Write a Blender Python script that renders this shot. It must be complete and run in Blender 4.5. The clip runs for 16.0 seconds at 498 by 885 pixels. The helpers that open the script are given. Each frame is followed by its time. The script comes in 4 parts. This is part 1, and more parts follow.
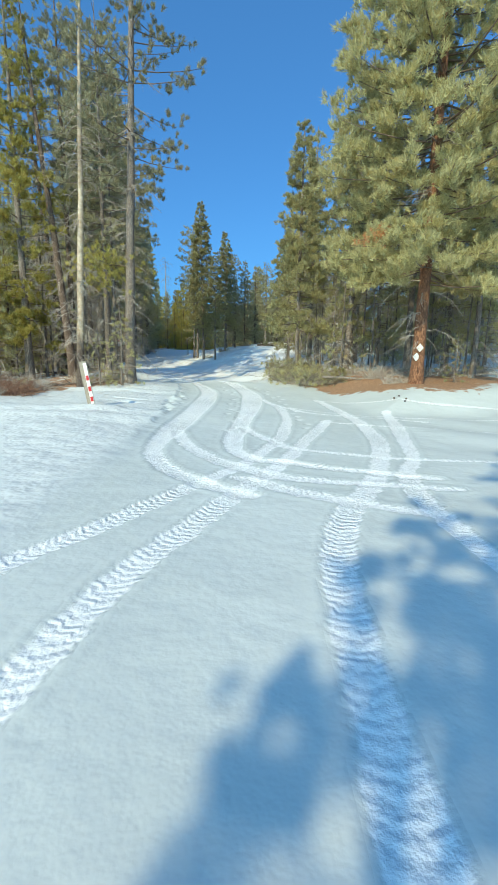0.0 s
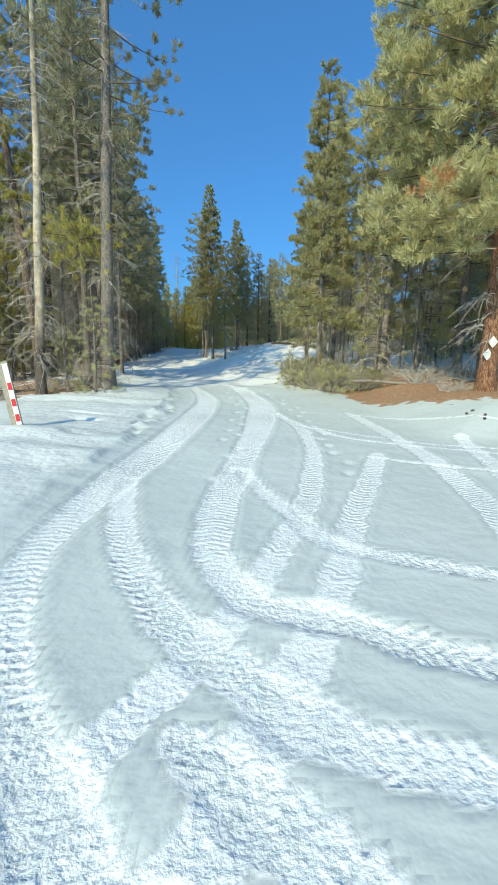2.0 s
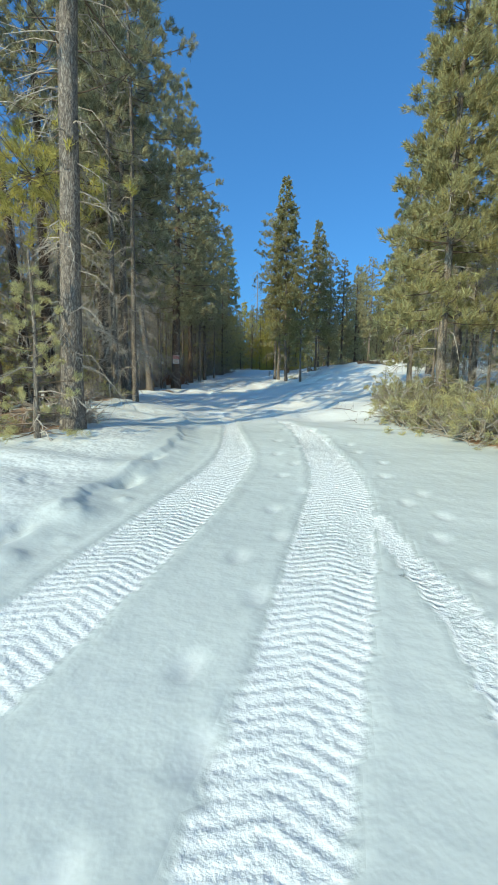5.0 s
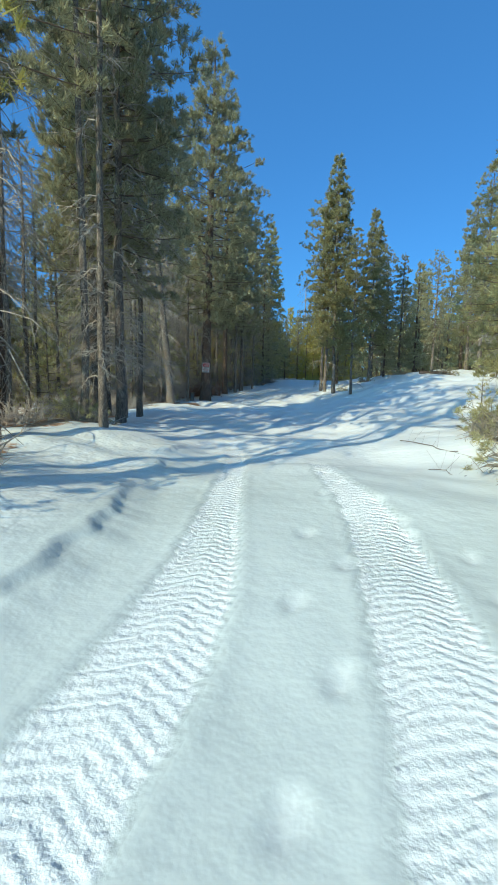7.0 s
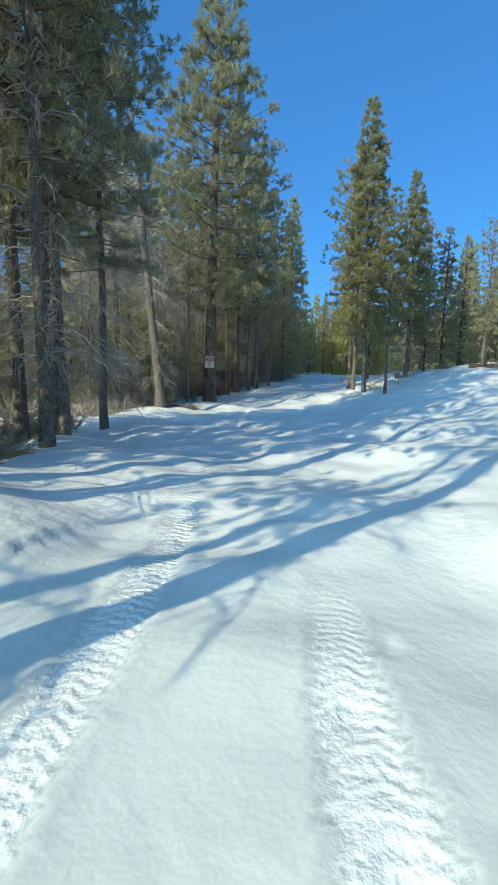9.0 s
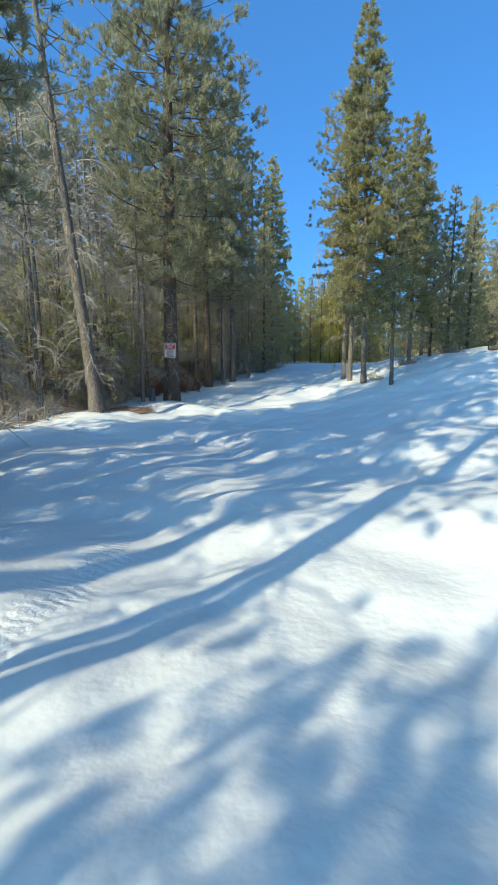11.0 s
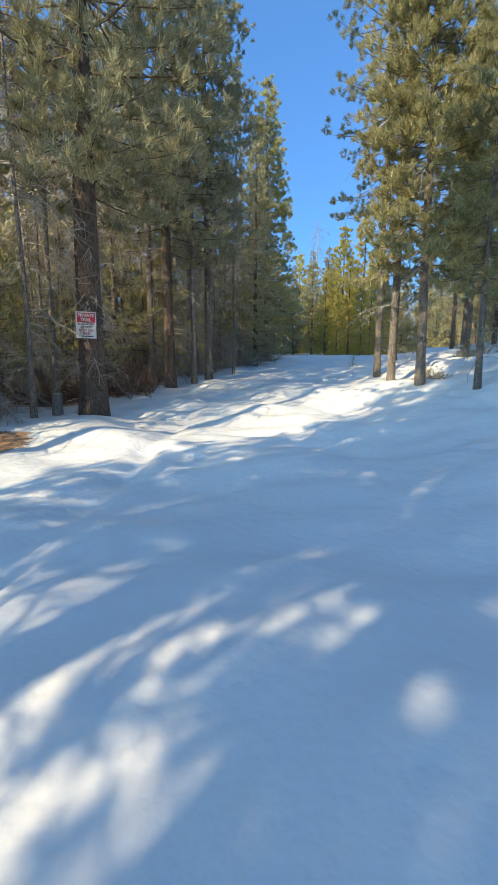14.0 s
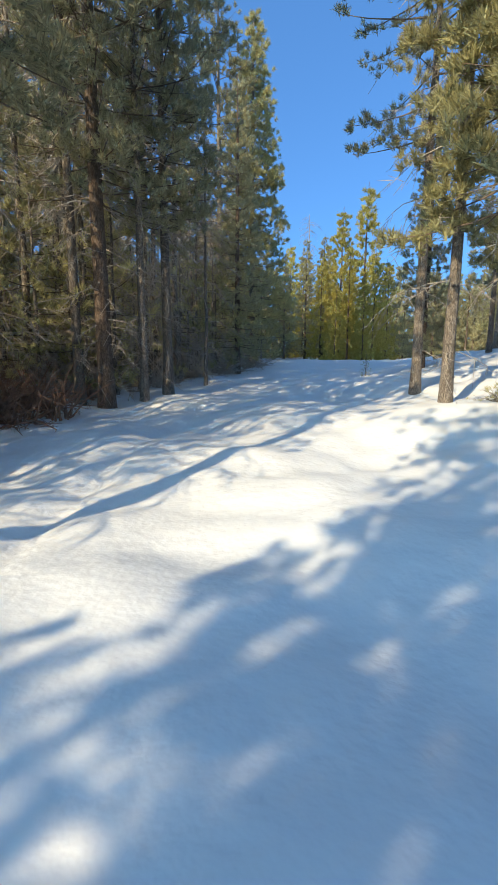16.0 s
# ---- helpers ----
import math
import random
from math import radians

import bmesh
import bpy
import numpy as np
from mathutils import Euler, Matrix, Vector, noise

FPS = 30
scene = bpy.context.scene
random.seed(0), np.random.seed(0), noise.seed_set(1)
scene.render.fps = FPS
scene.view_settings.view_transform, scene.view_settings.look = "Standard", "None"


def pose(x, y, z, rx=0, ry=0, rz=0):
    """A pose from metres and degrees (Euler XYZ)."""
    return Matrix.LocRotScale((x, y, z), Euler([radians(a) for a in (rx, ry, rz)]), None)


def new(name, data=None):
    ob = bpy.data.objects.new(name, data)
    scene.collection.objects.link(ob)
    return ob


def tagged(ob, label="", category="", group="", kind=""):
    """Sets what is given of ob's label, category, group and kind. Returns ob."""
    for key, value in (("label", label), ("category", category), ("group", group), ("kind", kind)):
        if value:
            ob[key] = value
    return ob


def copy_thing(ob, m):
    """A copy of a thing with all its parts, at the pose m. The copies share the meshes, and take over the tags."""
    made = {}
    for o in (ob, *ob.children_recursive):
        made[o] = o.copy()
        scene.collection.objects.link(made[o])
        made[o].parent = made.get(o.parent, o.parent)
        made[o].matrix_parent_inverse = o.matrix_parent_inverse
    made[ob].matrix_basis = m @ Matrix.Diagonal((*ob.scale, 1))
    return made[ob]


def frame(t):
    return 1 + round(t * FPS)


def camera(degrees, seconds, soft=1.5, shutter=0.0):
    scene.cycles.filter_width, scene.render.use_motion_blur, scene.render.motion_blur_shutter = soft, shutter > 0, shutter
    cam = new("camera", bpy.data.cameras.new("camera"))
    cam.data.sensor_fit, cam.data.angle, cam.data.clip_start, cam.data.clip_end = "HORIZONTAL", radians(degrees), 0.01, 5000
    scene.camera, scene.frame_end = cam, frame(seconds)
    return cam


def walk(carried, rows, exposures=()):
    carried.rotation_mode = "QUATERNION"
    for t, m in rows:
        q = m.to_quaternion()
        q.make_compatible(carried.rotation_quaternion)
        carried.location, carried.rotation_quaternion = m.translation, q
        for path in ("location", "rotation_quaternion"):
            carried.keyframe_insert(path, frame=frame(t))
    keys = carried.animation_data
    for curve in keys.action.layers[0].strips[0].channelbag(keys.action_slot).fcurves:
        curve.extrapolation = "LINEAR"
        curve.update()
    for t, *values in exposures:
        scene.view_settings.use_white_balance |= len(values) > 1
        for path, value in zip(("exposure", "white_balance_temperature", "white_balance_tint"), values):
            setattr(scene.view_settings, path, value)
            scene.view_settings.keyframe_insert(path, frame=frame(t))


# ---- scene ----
# ---- camera ----
cam = camera(57.8, 16.0, 1.7)
# seconds, x, y, z, yaw, pitch, roll
PATH = [
    (0, -0.100, 0.200, 1.577, 0.00, -10.97, -0.84),
    (0.5, -0.091, 1.244, 1.563, -0.09, -10.98, -0.86),
    (1, -0.047, 2.312, 1.546, 0.41, -10.93, -0.85),
    (1.5, 0.027, 3.348, 1.536, 1.20, -10.91, -0.87),
    (2, 0.062, 4.452, 1.513, 1.88, -11.01, -0.73),
    (2.5, 0.072, 5.611, 1.480, 2.60, -11.19, -0.80),
    (3, 0.096, 6.740, 1.444, 3.56, -11.37, -0.97),
    (3.5, 0.067, 7.903, 1.425, 5.44, -11.05, -1.02),
    (4, 0.092, 9.081, 1.415, 7.86, -10.35, -0.90),
    (4.5, 0.107, 10.369, 1.407, 10.15, -9.28, -0.96),
    (5, 0.083, 11.618, 1.423, 12.29, -8.36, -0.78),
    (5.2, 0.060, 12.105, 1.433, 12.98, -8.04, -0.63),
    (7.3, -0.572, 17.176, 1.574, 19.27, -7.30, -1.45),
    (7.5, -0.624, 17.675, 1.600, 19.91, -7.39, -1.46),
    (8, -0.778, 18.911, 1.668, 21.20, -7.51, -1.35),
    (8.5, -0.992, 20.100, 1.732, 21.89, -7.77, -1.21),
    (9, -1.239, 21.265, 1.788, 21.82, -8.23, -1.07),
    (9.5, -1.558, 22.405, 1.832, 21.21, -8.76, -0.63),
    (9.7, -1.689, 22.872, 1.844, 20.92, -8.97, -0.47),
    (11.8, -3.080, 28.171, 1.734, 19.86, -9.69, 0.55),
    (12, -3.244, 28.715, 1.725, 19.73, -9.90, 0.50),
    (12.5, -3.718, 30.041, 1.706, 19.29, -10.14, 0.33),
    (13, -4.170, 31.368, 1.699, 19.07, -10.25, 0.16),
    (13.5, -4.605, 32.636, 1.695, 18.97, -10.20, 0.02),
    (14, -5.041, 33.952, 1.701, 19.09, -10.10, -0.02),
    (14.5, -5.453, 35.261, 1.717, 18.93, -9.89, -0.24),
    (15, -5.775, 36.550, 1.743, 18.85, -9.83, -0.21),
    (15.5, -6.094, 37.832, 1.773, 18.37, -9.78, -0.18),
    (16, -6.454, 39.090, 1.813, 17.69, -9.64, -0.25),
]
EXPOSURES = [(0.0, 0.28, 6750, 6), (5.0, 0.22, 6650, 6), (7.5, 0.28, 6250, 4), (9.0, 0.38, 6250, 5), (12.0, 0.68, 6700, 13), (14.0, 0.80, 7300, 18), (15.0, 0.74, 7300, 18), (16.0, 0.66, 7200, 18)]
walk(cam, [(t, pose(x, y, z, 90 + pitch, roll, yaw)) for t, x, y, z, yaw, pitch, roll in PATH], EXPOSURES)

# ---- sky and sun ----
SUN_EL, SUN_AZ = radians(31), Vector((-0.41, -0.912, 0))
world = bpy.data.worlds.new("sky")
scene.world = world
world.use_nodes = True
wn = world.node_tree.nodes
sky = wn.new("ShaderNodeTexSky")
sky.sky_type, sky.sun_disc = "NISHITA", False
sky.sun_elevation = SUN_EL
sky.sun_rotation = math.atan2(SUN_AZ.x, SUN_AZ.y)
sky.altitude, sky.air_density, sky.dust_density, sky.ozone_density = 1500, 1.0, 10.0, 6.0
tint = wn.new("ShaderNodeMix")
tint.data_type, tint.blend_type = "RGBA", "MULTIPLY"
tint.inputs[0].default_value, tint.inputs[7].default_value = 1.0, (0.41, 0.83, 1.04, 1)
world.node_tree.links.new(sky.outputs[0], tint.inputs[6])
# clear winter air: an even deep blue down to the horizon
even = wn.new("ShaderNodeMix")
even.data_type = "RGBA"
even.inputs[0].default_value, even.inputs[7].default_value = 0.3, (0.44, 1.6, 3.8, 1)
world.node_tree.links.new(tint.outputs[2], even.inputs[6])
world.node_tree.links.new(even.outputs[2], wn["Background"].inputs[0])
wn["Background"].inputs[1].default_value = 0.175
sun = new("sun", bpy.data.lights.new("sun", "SUN"))
sun.data.energy, sun.data.angle, sun.data.color = 3.3, radians(0.53), (1.0, 0.91, 0.62)
sun_way = Vector((SUN_AZ.x * math.cos(SUN_EL), SUN_AZ.y * math.cos(SUN_EL), math.sin(SUN_EL)))
sun.matrix_world = Matrix.Translation((0, 0, 60)) @ sun_way.to_track_quat("Z", "Y").to_matrix().to_4x4()


# ---- materials ----
def mat(name):
    m = bpy.data.materials.new(name)
    m.use_nodes = True
    nt = m.node_tree
    return m, nt, nt.nodes["Principled BSDF"]


def node(nt, kind, **vals):
    n = nt.nodes.new(kind)
    for k, v in vals.items():
        n.inputs[k].default_value = v
    return n


def ramp(nt, fac, stops):
    r = nt.nodes.new("ShaderNodeValToRGB")
    els = r.color_ramp.elements
    while len(els) < len(stops):
        els.new(0.5)
    for e, (p, c) in zip(els, stops):
        e.position, e.color = p, (*c, 1)
    nt.links.new(fac, r.inputs[0])
    return r


def mixc(nt, fac, a, b):
    m = nt.nodes.new("ShaderNodeMix")
    m.data_type = "RGBA"
    for sock, v in ((m.inputs[0], fac), (m.inputs[6], a), (m.inputs[7], b)):
        if isinstance(v, (int, float)):
            sock.default_value = v
        elif isinstance(v, tuple):
            sock.default_value = (*v, 1)
        else:
            nt.links.new(v, sock)
    return m.outputs[2]


def maths(nt, op, a, b=0.0):
    m = nt.nodes.new("ShaderNodeMath")
    m.operation = op
    for sock, v in zip(m.inputs, (a, b)):
        if isinstance(v, (int, float)):
            sock.default_value = v
        else:
            nt.links.new(v, sock)
    return m.outputs[0]


def attr(nt, name):
    a = nt.nodes.new("ShaderNodeAttribute")
    a.attribute_name = name
    return a.outputs["Fac"]


def noise_fac(nt, scale, detail=4.0, coords=None, rough=0.55):
    n = node(nt, "ShaderNodeTexNoise", Scale=scale, Detail=detail, Roughness=rough)
    if coords is None:
        g = nt.nodes.new("ShaderNodeNewGeometry")
        coords = g.outputs["Position"]
    nt.links.new(coords, n.inputs["Vector"])
    return n.outputs["Fac"]


def bump(nt, bsdf, height, strength, dist, before=None):
    b = node(nt, "ShaderNodeBump", Strength=strength, Distance=dist)
    nt.links.new(height, b.inputs["Height"])
    if before is not None:
        nt.links.new(before, b.inputs["Normal"])
    if bsdf is not None:
        nt.links.new(b.outputs[0], bsdf.inputs["Normal"])
    return b.outputs[0]


def snow_material():
    m, nt, b = mat("snow")
    track, along, needles = attr(nt, "track"), attr(nt, "along"), attr(nt, "needles")
    grain = noise_fac(nt, 9, 6)
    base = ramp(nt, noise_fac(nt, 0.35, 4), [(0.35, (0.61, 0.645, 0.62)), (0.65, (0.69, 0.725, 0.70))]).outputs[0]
    # whiter where less packed; the white also brightens the shaded trail
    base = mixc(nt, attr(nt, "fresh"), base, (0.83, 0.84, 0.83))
    base = mixc(nt, attr(nt, "prints"), base, (0.90, 0.905, 0.89))
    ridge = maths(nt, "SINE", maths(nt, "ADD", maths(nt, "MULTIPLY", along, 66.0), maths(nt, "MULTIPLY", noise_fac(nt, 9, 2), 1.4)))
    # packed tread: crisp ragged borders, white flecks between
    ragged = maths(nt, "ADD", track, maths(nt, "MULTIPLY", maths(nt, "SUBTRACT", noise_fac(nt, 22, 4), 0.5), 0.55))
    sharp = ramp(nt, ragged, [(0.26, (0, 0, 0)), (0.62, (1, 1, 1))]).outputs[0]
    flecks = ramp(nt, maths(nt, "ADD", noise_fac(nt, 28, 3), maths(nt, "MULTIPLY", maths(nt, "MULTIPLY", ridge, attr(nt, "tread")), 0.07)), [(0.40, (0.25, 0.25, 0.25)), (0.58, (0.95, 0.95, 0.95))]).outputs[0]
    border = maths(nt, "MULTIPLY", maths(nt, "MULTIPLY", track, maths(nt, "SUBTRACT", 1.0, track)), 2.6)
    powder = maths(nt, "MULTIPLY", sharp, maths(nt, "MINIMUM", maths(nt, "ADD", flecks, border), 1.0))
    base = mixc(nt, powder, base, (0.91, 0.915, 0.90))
    litter = ramp(nt, noise_fac(nt, 14, 6), [(0.3, (0.23, 0.13, 0.075)), (0.5, (0.43, 0.245, 0.145)), (0.72, (0.58, 0.375, 0.235))]).outputs[0]
    edge = maths(nt, "ADD", needles, maths(nt, "MULTIPLY", maths(nt, "SUBTRACT", noise_fac(nt, 3.2, 8), 0.5), 1.5))
    cover = ramp(nt, edge, [(0.42, (0, 0, 0)), (0.56, (1, 1, 1))]).outputs[0]
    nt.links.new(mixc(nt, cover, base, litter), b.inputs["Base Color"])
    b.inputs["Roughness"].default_value = 0.55
    b.inputs["Specular IOR Level"].default_value = 0.3
    clods = maths(nt, "MULTIPLY", noise_fac(nt, 24, 4), maths(nt, "MULTIPLY", track, 1.2))
    relief = maths(nt, "ADD", maths(nt, "MULTIPLY", maths(nt, "MULTIPLY", ridge, attr(nt, "tread")), 0.20), clods)
    h1 = bump(nt, None, relief, 0.75, 0.028)
    h2 = bump(nt, None, noise_fac(nt, 1.6, 5), 0.35, 0.10, h1)
    rough = maths(nt, "MULTIPLY", noise_fac(nt, 2.4, 3), attr(nt, "crust"))
    h3 = bump(nt, None, rough, 0.6, 0.13, h2)
    bump(nt, b, grain, 0.2, 0.02, h3)
    return m


def bark_material(name, dark, mid, light, scale):
    m, nt, b = mat(name)
    tc = nt.nodes.new("ShaderNodeTexCoord")
    mp = node(nt, "ShaderNodeMapping", Scale=(1.0, 1.0, 0.3))
    nt.links.new(tc.outputs["Object"], mp.inputs["Vector"])
    v = node(nt, "ShaderNodeTexVoronoi", Scale=scale)
    v.feature = "DISTANCE_TO_EDGE"
    nt.links.new(mp.outputs[0], v.inputs["Vector"])
    n = noise_fac(nt, scale * 1.4, 8, mp.outputs[0])
    warp = node(nt, "ShaderNodeTexNoise", Scale=scale * 0.7, Detail=3.0)
    nt.links.new(mp.outputs[0], warp.inputs["Vector"])
    off = nt.nodes.new("ShaderNodeVectorMath")
    off.operation = "MULTIPLY_ADD"
    off.inputs[1].default_value = (0.22, 0.22, 0.22)
    nt.links.new(warp.outputs["Color"], off.inputs[0])
    nt.links.new(mp.outputs[0], off.inputs[2])
    nt.links.new(off.outputs[0], v.inputs["Vector"])
    edge = maths(nt, "MINIMUM", maths(nt, "MULTIPLY", v.outputs["Distance"], 2.2), 0.45)
    plates = maths(nt, "ADD", edge, maths(nt, "MULTIPLY", n, 0.75))
    c = ramp(nt, plates, [(0.25, dark), (0.6, mid), (0.95, light)]).outputs[0]
    oi = nt.nodes.new("ShaderNodeObjectInfo")
    c = mixc(nt, maths(nt, "MULTIPLY", oi.outputs["Random"], 0.35), c, dark)
    nt.links.new(c, b.inputs["Base Color"])
    b.inputs["Roughness"].default_value = 0.9
    bump(nt, b, plates, 0.9, 0.03)
    return m


def needle_material(name, a, c, shine=0.65):
    m, nt, b = mat(name)
    g = nt.nodes.new("ShaderNodeNewGeometry")
    oi = nt.nodes.new("ShaderNodeObjectInfo")
    f = maths(nt, "ADD", maths(nt, "MULTIPLY", g.outputs["Random Per Island"], 0.55), maths(nt, "MULTIPLY", noise_fac(nt, 0.9, 3), 0.5))
    f = maths(nt, "ADD", f, maths(nt, "MULTIPLY", maths(nt, "SUBTRACT", oi.outputs["Random"], 0.5), 0.4))
    col = ramp(nt, f, [(0.2, a), (0.8, c)]).outputs[0]
    nt.links.new(col, b.inputs["Base Color"])
    b.inputs["Roughness"].default_value = shine
    b.inputs["Specular IOR Level"].default_value = 0.25
    t = nt.nodes.new("ShaderNodeBsdfTranslucent")
    nt.links.new(col, t.inputs["Color"])
    mx = node(nt, "ShaderNodeMixShader", Fac=0.45)
    nt.links.new(b.outputs[0], mx.inputs[1])
    nt.links.new(t.outputs[0], mx.inputs[2])
    nt.links.new(mx.outputs[0], nt.nodes["Material Output"].inputs["Surface"])
    return m


def plain(name, col, rough=0.6, spread=0.15, scale=12.0):
    m, nt, b = mat(name)
    lo = tuple(max(0, v * (1 - spread)) for v in col)
    hi = tuple(min(1, v * (1 + spread)) for v in col)
    n = noise_fac(nt, scale, 6)
    nt.links.new(ramp(nt, n, [(0.3, lo), (0.7, hi)]).outputs[0], b.inputs["Base Color"])
    b.inputs["Roughness"].default_value = rough
    bump(nt, b, n, 0.3, 0.01)
    return m


SNOW = snow_material()
BARK_RED = bark_material("bark_orange", (0.05, 0.025, 0.016), (0.26, 0.115, 0.06), (0.46, 0.25, 0.14), 16)
BARK_GREY = bark_material("bark_grey", (0.075, 0.06, 0.05), (0.26, 0.215, 0.18), (0.46, 0.40, 0.34), 22)
BARK_DARK = bark_material("bark_brown", (0.055, 0.038, 0.028), (0.16, 0.108, 0.08), (0.30, 0.225, 0.175), 20)
DEADWOOD = bark_material("bleached_wood", (0.16, 0.13, 0.11), (0.36, 0.32, 0.28), (0.55, 0.50, 0.44), 24)
TWIG = plain("dead_twig", (0.46, 0.40, 0.34), 0.9, 0.3, 20)
LIMB = plain("live_limb", (0.17, 0.125, 0.09), 0.9, 0.3, 20)
PEELED = bark_material("half_peeled_trunk", (0.05, 0.035, 0.028), (0.16, 0.12, 0.095), (0.33, 0.27, 0.22), 22)


def peel():
    nt = PEELED.node_tree
    b = nt.nodes["Principled BSDF"]
    old = b.inputs["Base Color"].links[0].from_socket
    tc = nt.nodes.new("ShaderNodeTexCoord")
    sx = nt.nodes.new("ShaderNodeSeparateXYZ")
    nt.links.new(tc.outputs["Object"], sx.inputs[0])
    high = maths(nt, "ADD", maths(nt, "MULTIPLY", sx.outputs["Z"], 0.1), maths(nt, "MULTIPLY", maths(nt, "SUBTRACT", noise_fac(nt, 3.0, 5), 0.5), 0.16))
    bare = ramp(nt, high, [(0.14, (0, 0, 0)), (0.25, (1, 1, 1)), (0.7, (1, 1, 1)), (0.8, (0.4, 0.4, 0.4)), (1.0, (0.8, 0.8, 0.8))]).outputs[0]
    wood = ramp(nt, noise_fac(nt, 8, 5), [(0.3, (0.50, 0.36, 0.22)), (0.7, (0.78, 0.68, 0.52))]).outputs[0]
    nt.links.new(mixc(nt, bare, old, wood), b.inputs["Base Color"])


peel()
OLIVE = needle_material("needles_olive", (0.30, 0.285, 0.145), (0.69, 0.635, 0.335))
# olive again, retoned so the colour carries how sunlit these trees look
OLIVE_SUN_TONE = needle_material("needles_lodgepole", (0.28, 0.265, 0.135), (0.63, 0.58, 0.30))
DARKGREEN = needle_material("needles_dark", (0.235, 0.22, 0.13), (0.60, 0.56, 0.345))
YELLOW = needle_material("needles_yellow", (0.34, 0.305, 0.085), (0.70, 0.61, 0.20))
RUST = needle_material("needles_rust", (0.46, 0.21, 0.095), (0.76, 0.41, 0.21))

# ---- ground ----
ROAD_Y = [-30, 0, 12, 17, 22, 28, 34, 39, 44, 50, 55, 60, 75, 120]
ROAD_X = [0, 0, -0.3, -0.9, -1.7, -3.1, -5.0, -6.5, -8.0, -9.6, -9.4, -8.6, -8.0, -9.0]
RISE_Y = [-400, -20, 0, 10, 17, 22, 30, 39, 44, 50, 55, 61, 70, 110, 400]
RISE_Z = [0.0, 0.05, 0.03, -0.05, 0.03, 0.2, 0.2, 0.28, 0.37, 1.0, 1.45, 2.0, 2.2, 3.0, 4.0]
LEFT_Y = [-30, 5, 14.5, 17.7, 23, 27, 30, 34, 38, 42, 47, 51, 55, 62, 75]
LEFT_X = [-9.5, -9, -8.0, -7.0, -5.9, -8.0, -9.6, -11.0, -12.0, -12.6, -12.9, -12.0, -11.5, -11.0, -12]
RIGHT_Y = [-30, 10, 17.6, 18.5, 20, 22, 27, 29.5, 34, 44, 50, 60, 75]
RIGHT_X = [14, 13, 9.0, 5.0, 3.2, 2.0, 0.8, 1.0, 2.0, 2.2, 2.4, 1.0, -4]


def lumps(x, y):
    return (np.sin(x * 0.9 + 1.3 * np.sin(y * 0.5)) * np.sin(y * 0.75 + 0.6 * np.sin(x * 0.7 + 1)) * 0.5
            + np.sin(x * 2.1 + y * 1.2 + 2 * np.sin(y * 0.6)) * 0.2 + np.sin(y * 2.7 - x * 1.1 + 1.5 * np.sin(x * 1.3)) * 0.15)


def smooth(a, b, v):
    t = np.clip((v - a) / (b - a), 0, 1)
    return t * t * (3 - 2 * t)


def height(x, y):
    x, y = np.asarray(x, float), np.asarray(y, float)
    z = np.interp(y, RISE_Y, RISE_Z)
    off = x - np.interp(y, ROAD_Y, ROAD_X)
    far = smooth(19, 27, y)
    # low bank with a broken edge beside the packed track
    edge = x - np.interp(y, [-30, 5, 10.6, 12, 13.5, 15, 17, 19.9, 23, 27, 32], [-2.5, -2.4, -2.25, -2.28, -2.4, -2.6, -2.75, -3.15, -4.1, -5.2, -6.0])
    edge = edge + 0.07 * np.sin(y * 1.9 + 2 * np.sin(y * 0.83)) + 0.035 * np.sin(y * 5.7 + 3 * np.sin(y * 1.9)) + 0.015 * np.sin(y * 17 + 4 * np.sin(y * 3.1))
    broken = 0.55 + 0.45 * np.sin(y * 2.6 + 2.4 * np.sin(y * 1.1))
    bank = 0.09 * (1 - smooth(-1.8, -0.2, edge)) + 0.07 * (1 - smooth(-0.1, 0.5, edge)) + 0.07 * broken * (1 - smooth(-0.07, 0.05, edge)) * smooth(7.5, 10, y)
    z = z + bank * (1 - smooth(23, 30, y)) * (0.25 + 0.75 * smooth(5, 10, y))
    # hump of litter and brush at the corner of the wood
    z = z + 0.27 * np.exp(-((x + 7.0) / 1.7) ** 2 - ((y - 24.2) / 2.4) ** 2)
    # soft lumps left by wind and thaw
    z = z + 0.022 * far * np.sin(x * 3.1 + 2.2 * np.sin(y * 1.1) + 0.5) * np.sin(y * 4.3 + 1.7 * np.sin(x * 1.7))
    z = z + 0.018 * far * np.sin(5.2 * y - 2.1 * x + 1.6 * np.sin(x * 2.3))
    # the wooded ground climbs on both sides further on
    z = z + smooth(30, 44, y) * (0.16 * np.clip(off - 1.8, 0, 9) + 0.05 * np.clip(-off - 3, 0, 12)) * (1 - 0.6 * smooth(55, 70, y))
    z = z + smooth(20, 29, y) * (1 - smooth(34, 44, y)) * 0.14 * np.clip(off - 1.5, 0, 6)
    amp = 0.03 + 0.10 * far + 0.05 * smooth(2.2, 5, np.abs(off))
    z = z + amp * lumps(x, y) * (1 - smooth(60, 130, np.hypot(x, y - 30)))
    # low mound of pine litter under the big pine
    into = np.minimum(x - np.interp(y, [13, 17, 20, 23, 30], [3.9, 3.4, 3.2, 3.1, 3.0]), 0.9 * (y - 13.2 - 0.12 * np.clip(x - 5, 0, 20)))
    z = z + 0.6 * smooth(-0.6, 2.2, into) * (1 - smooth(22, 28, y))
    # swells across the shaded part of the track
    z = z + 0.07 * far * (1 - smooth(50, 60, y)) * np.sin(y * 1.45 + 0.5 * off)
    return z


def G(x, y):
    return float(height(x, y))


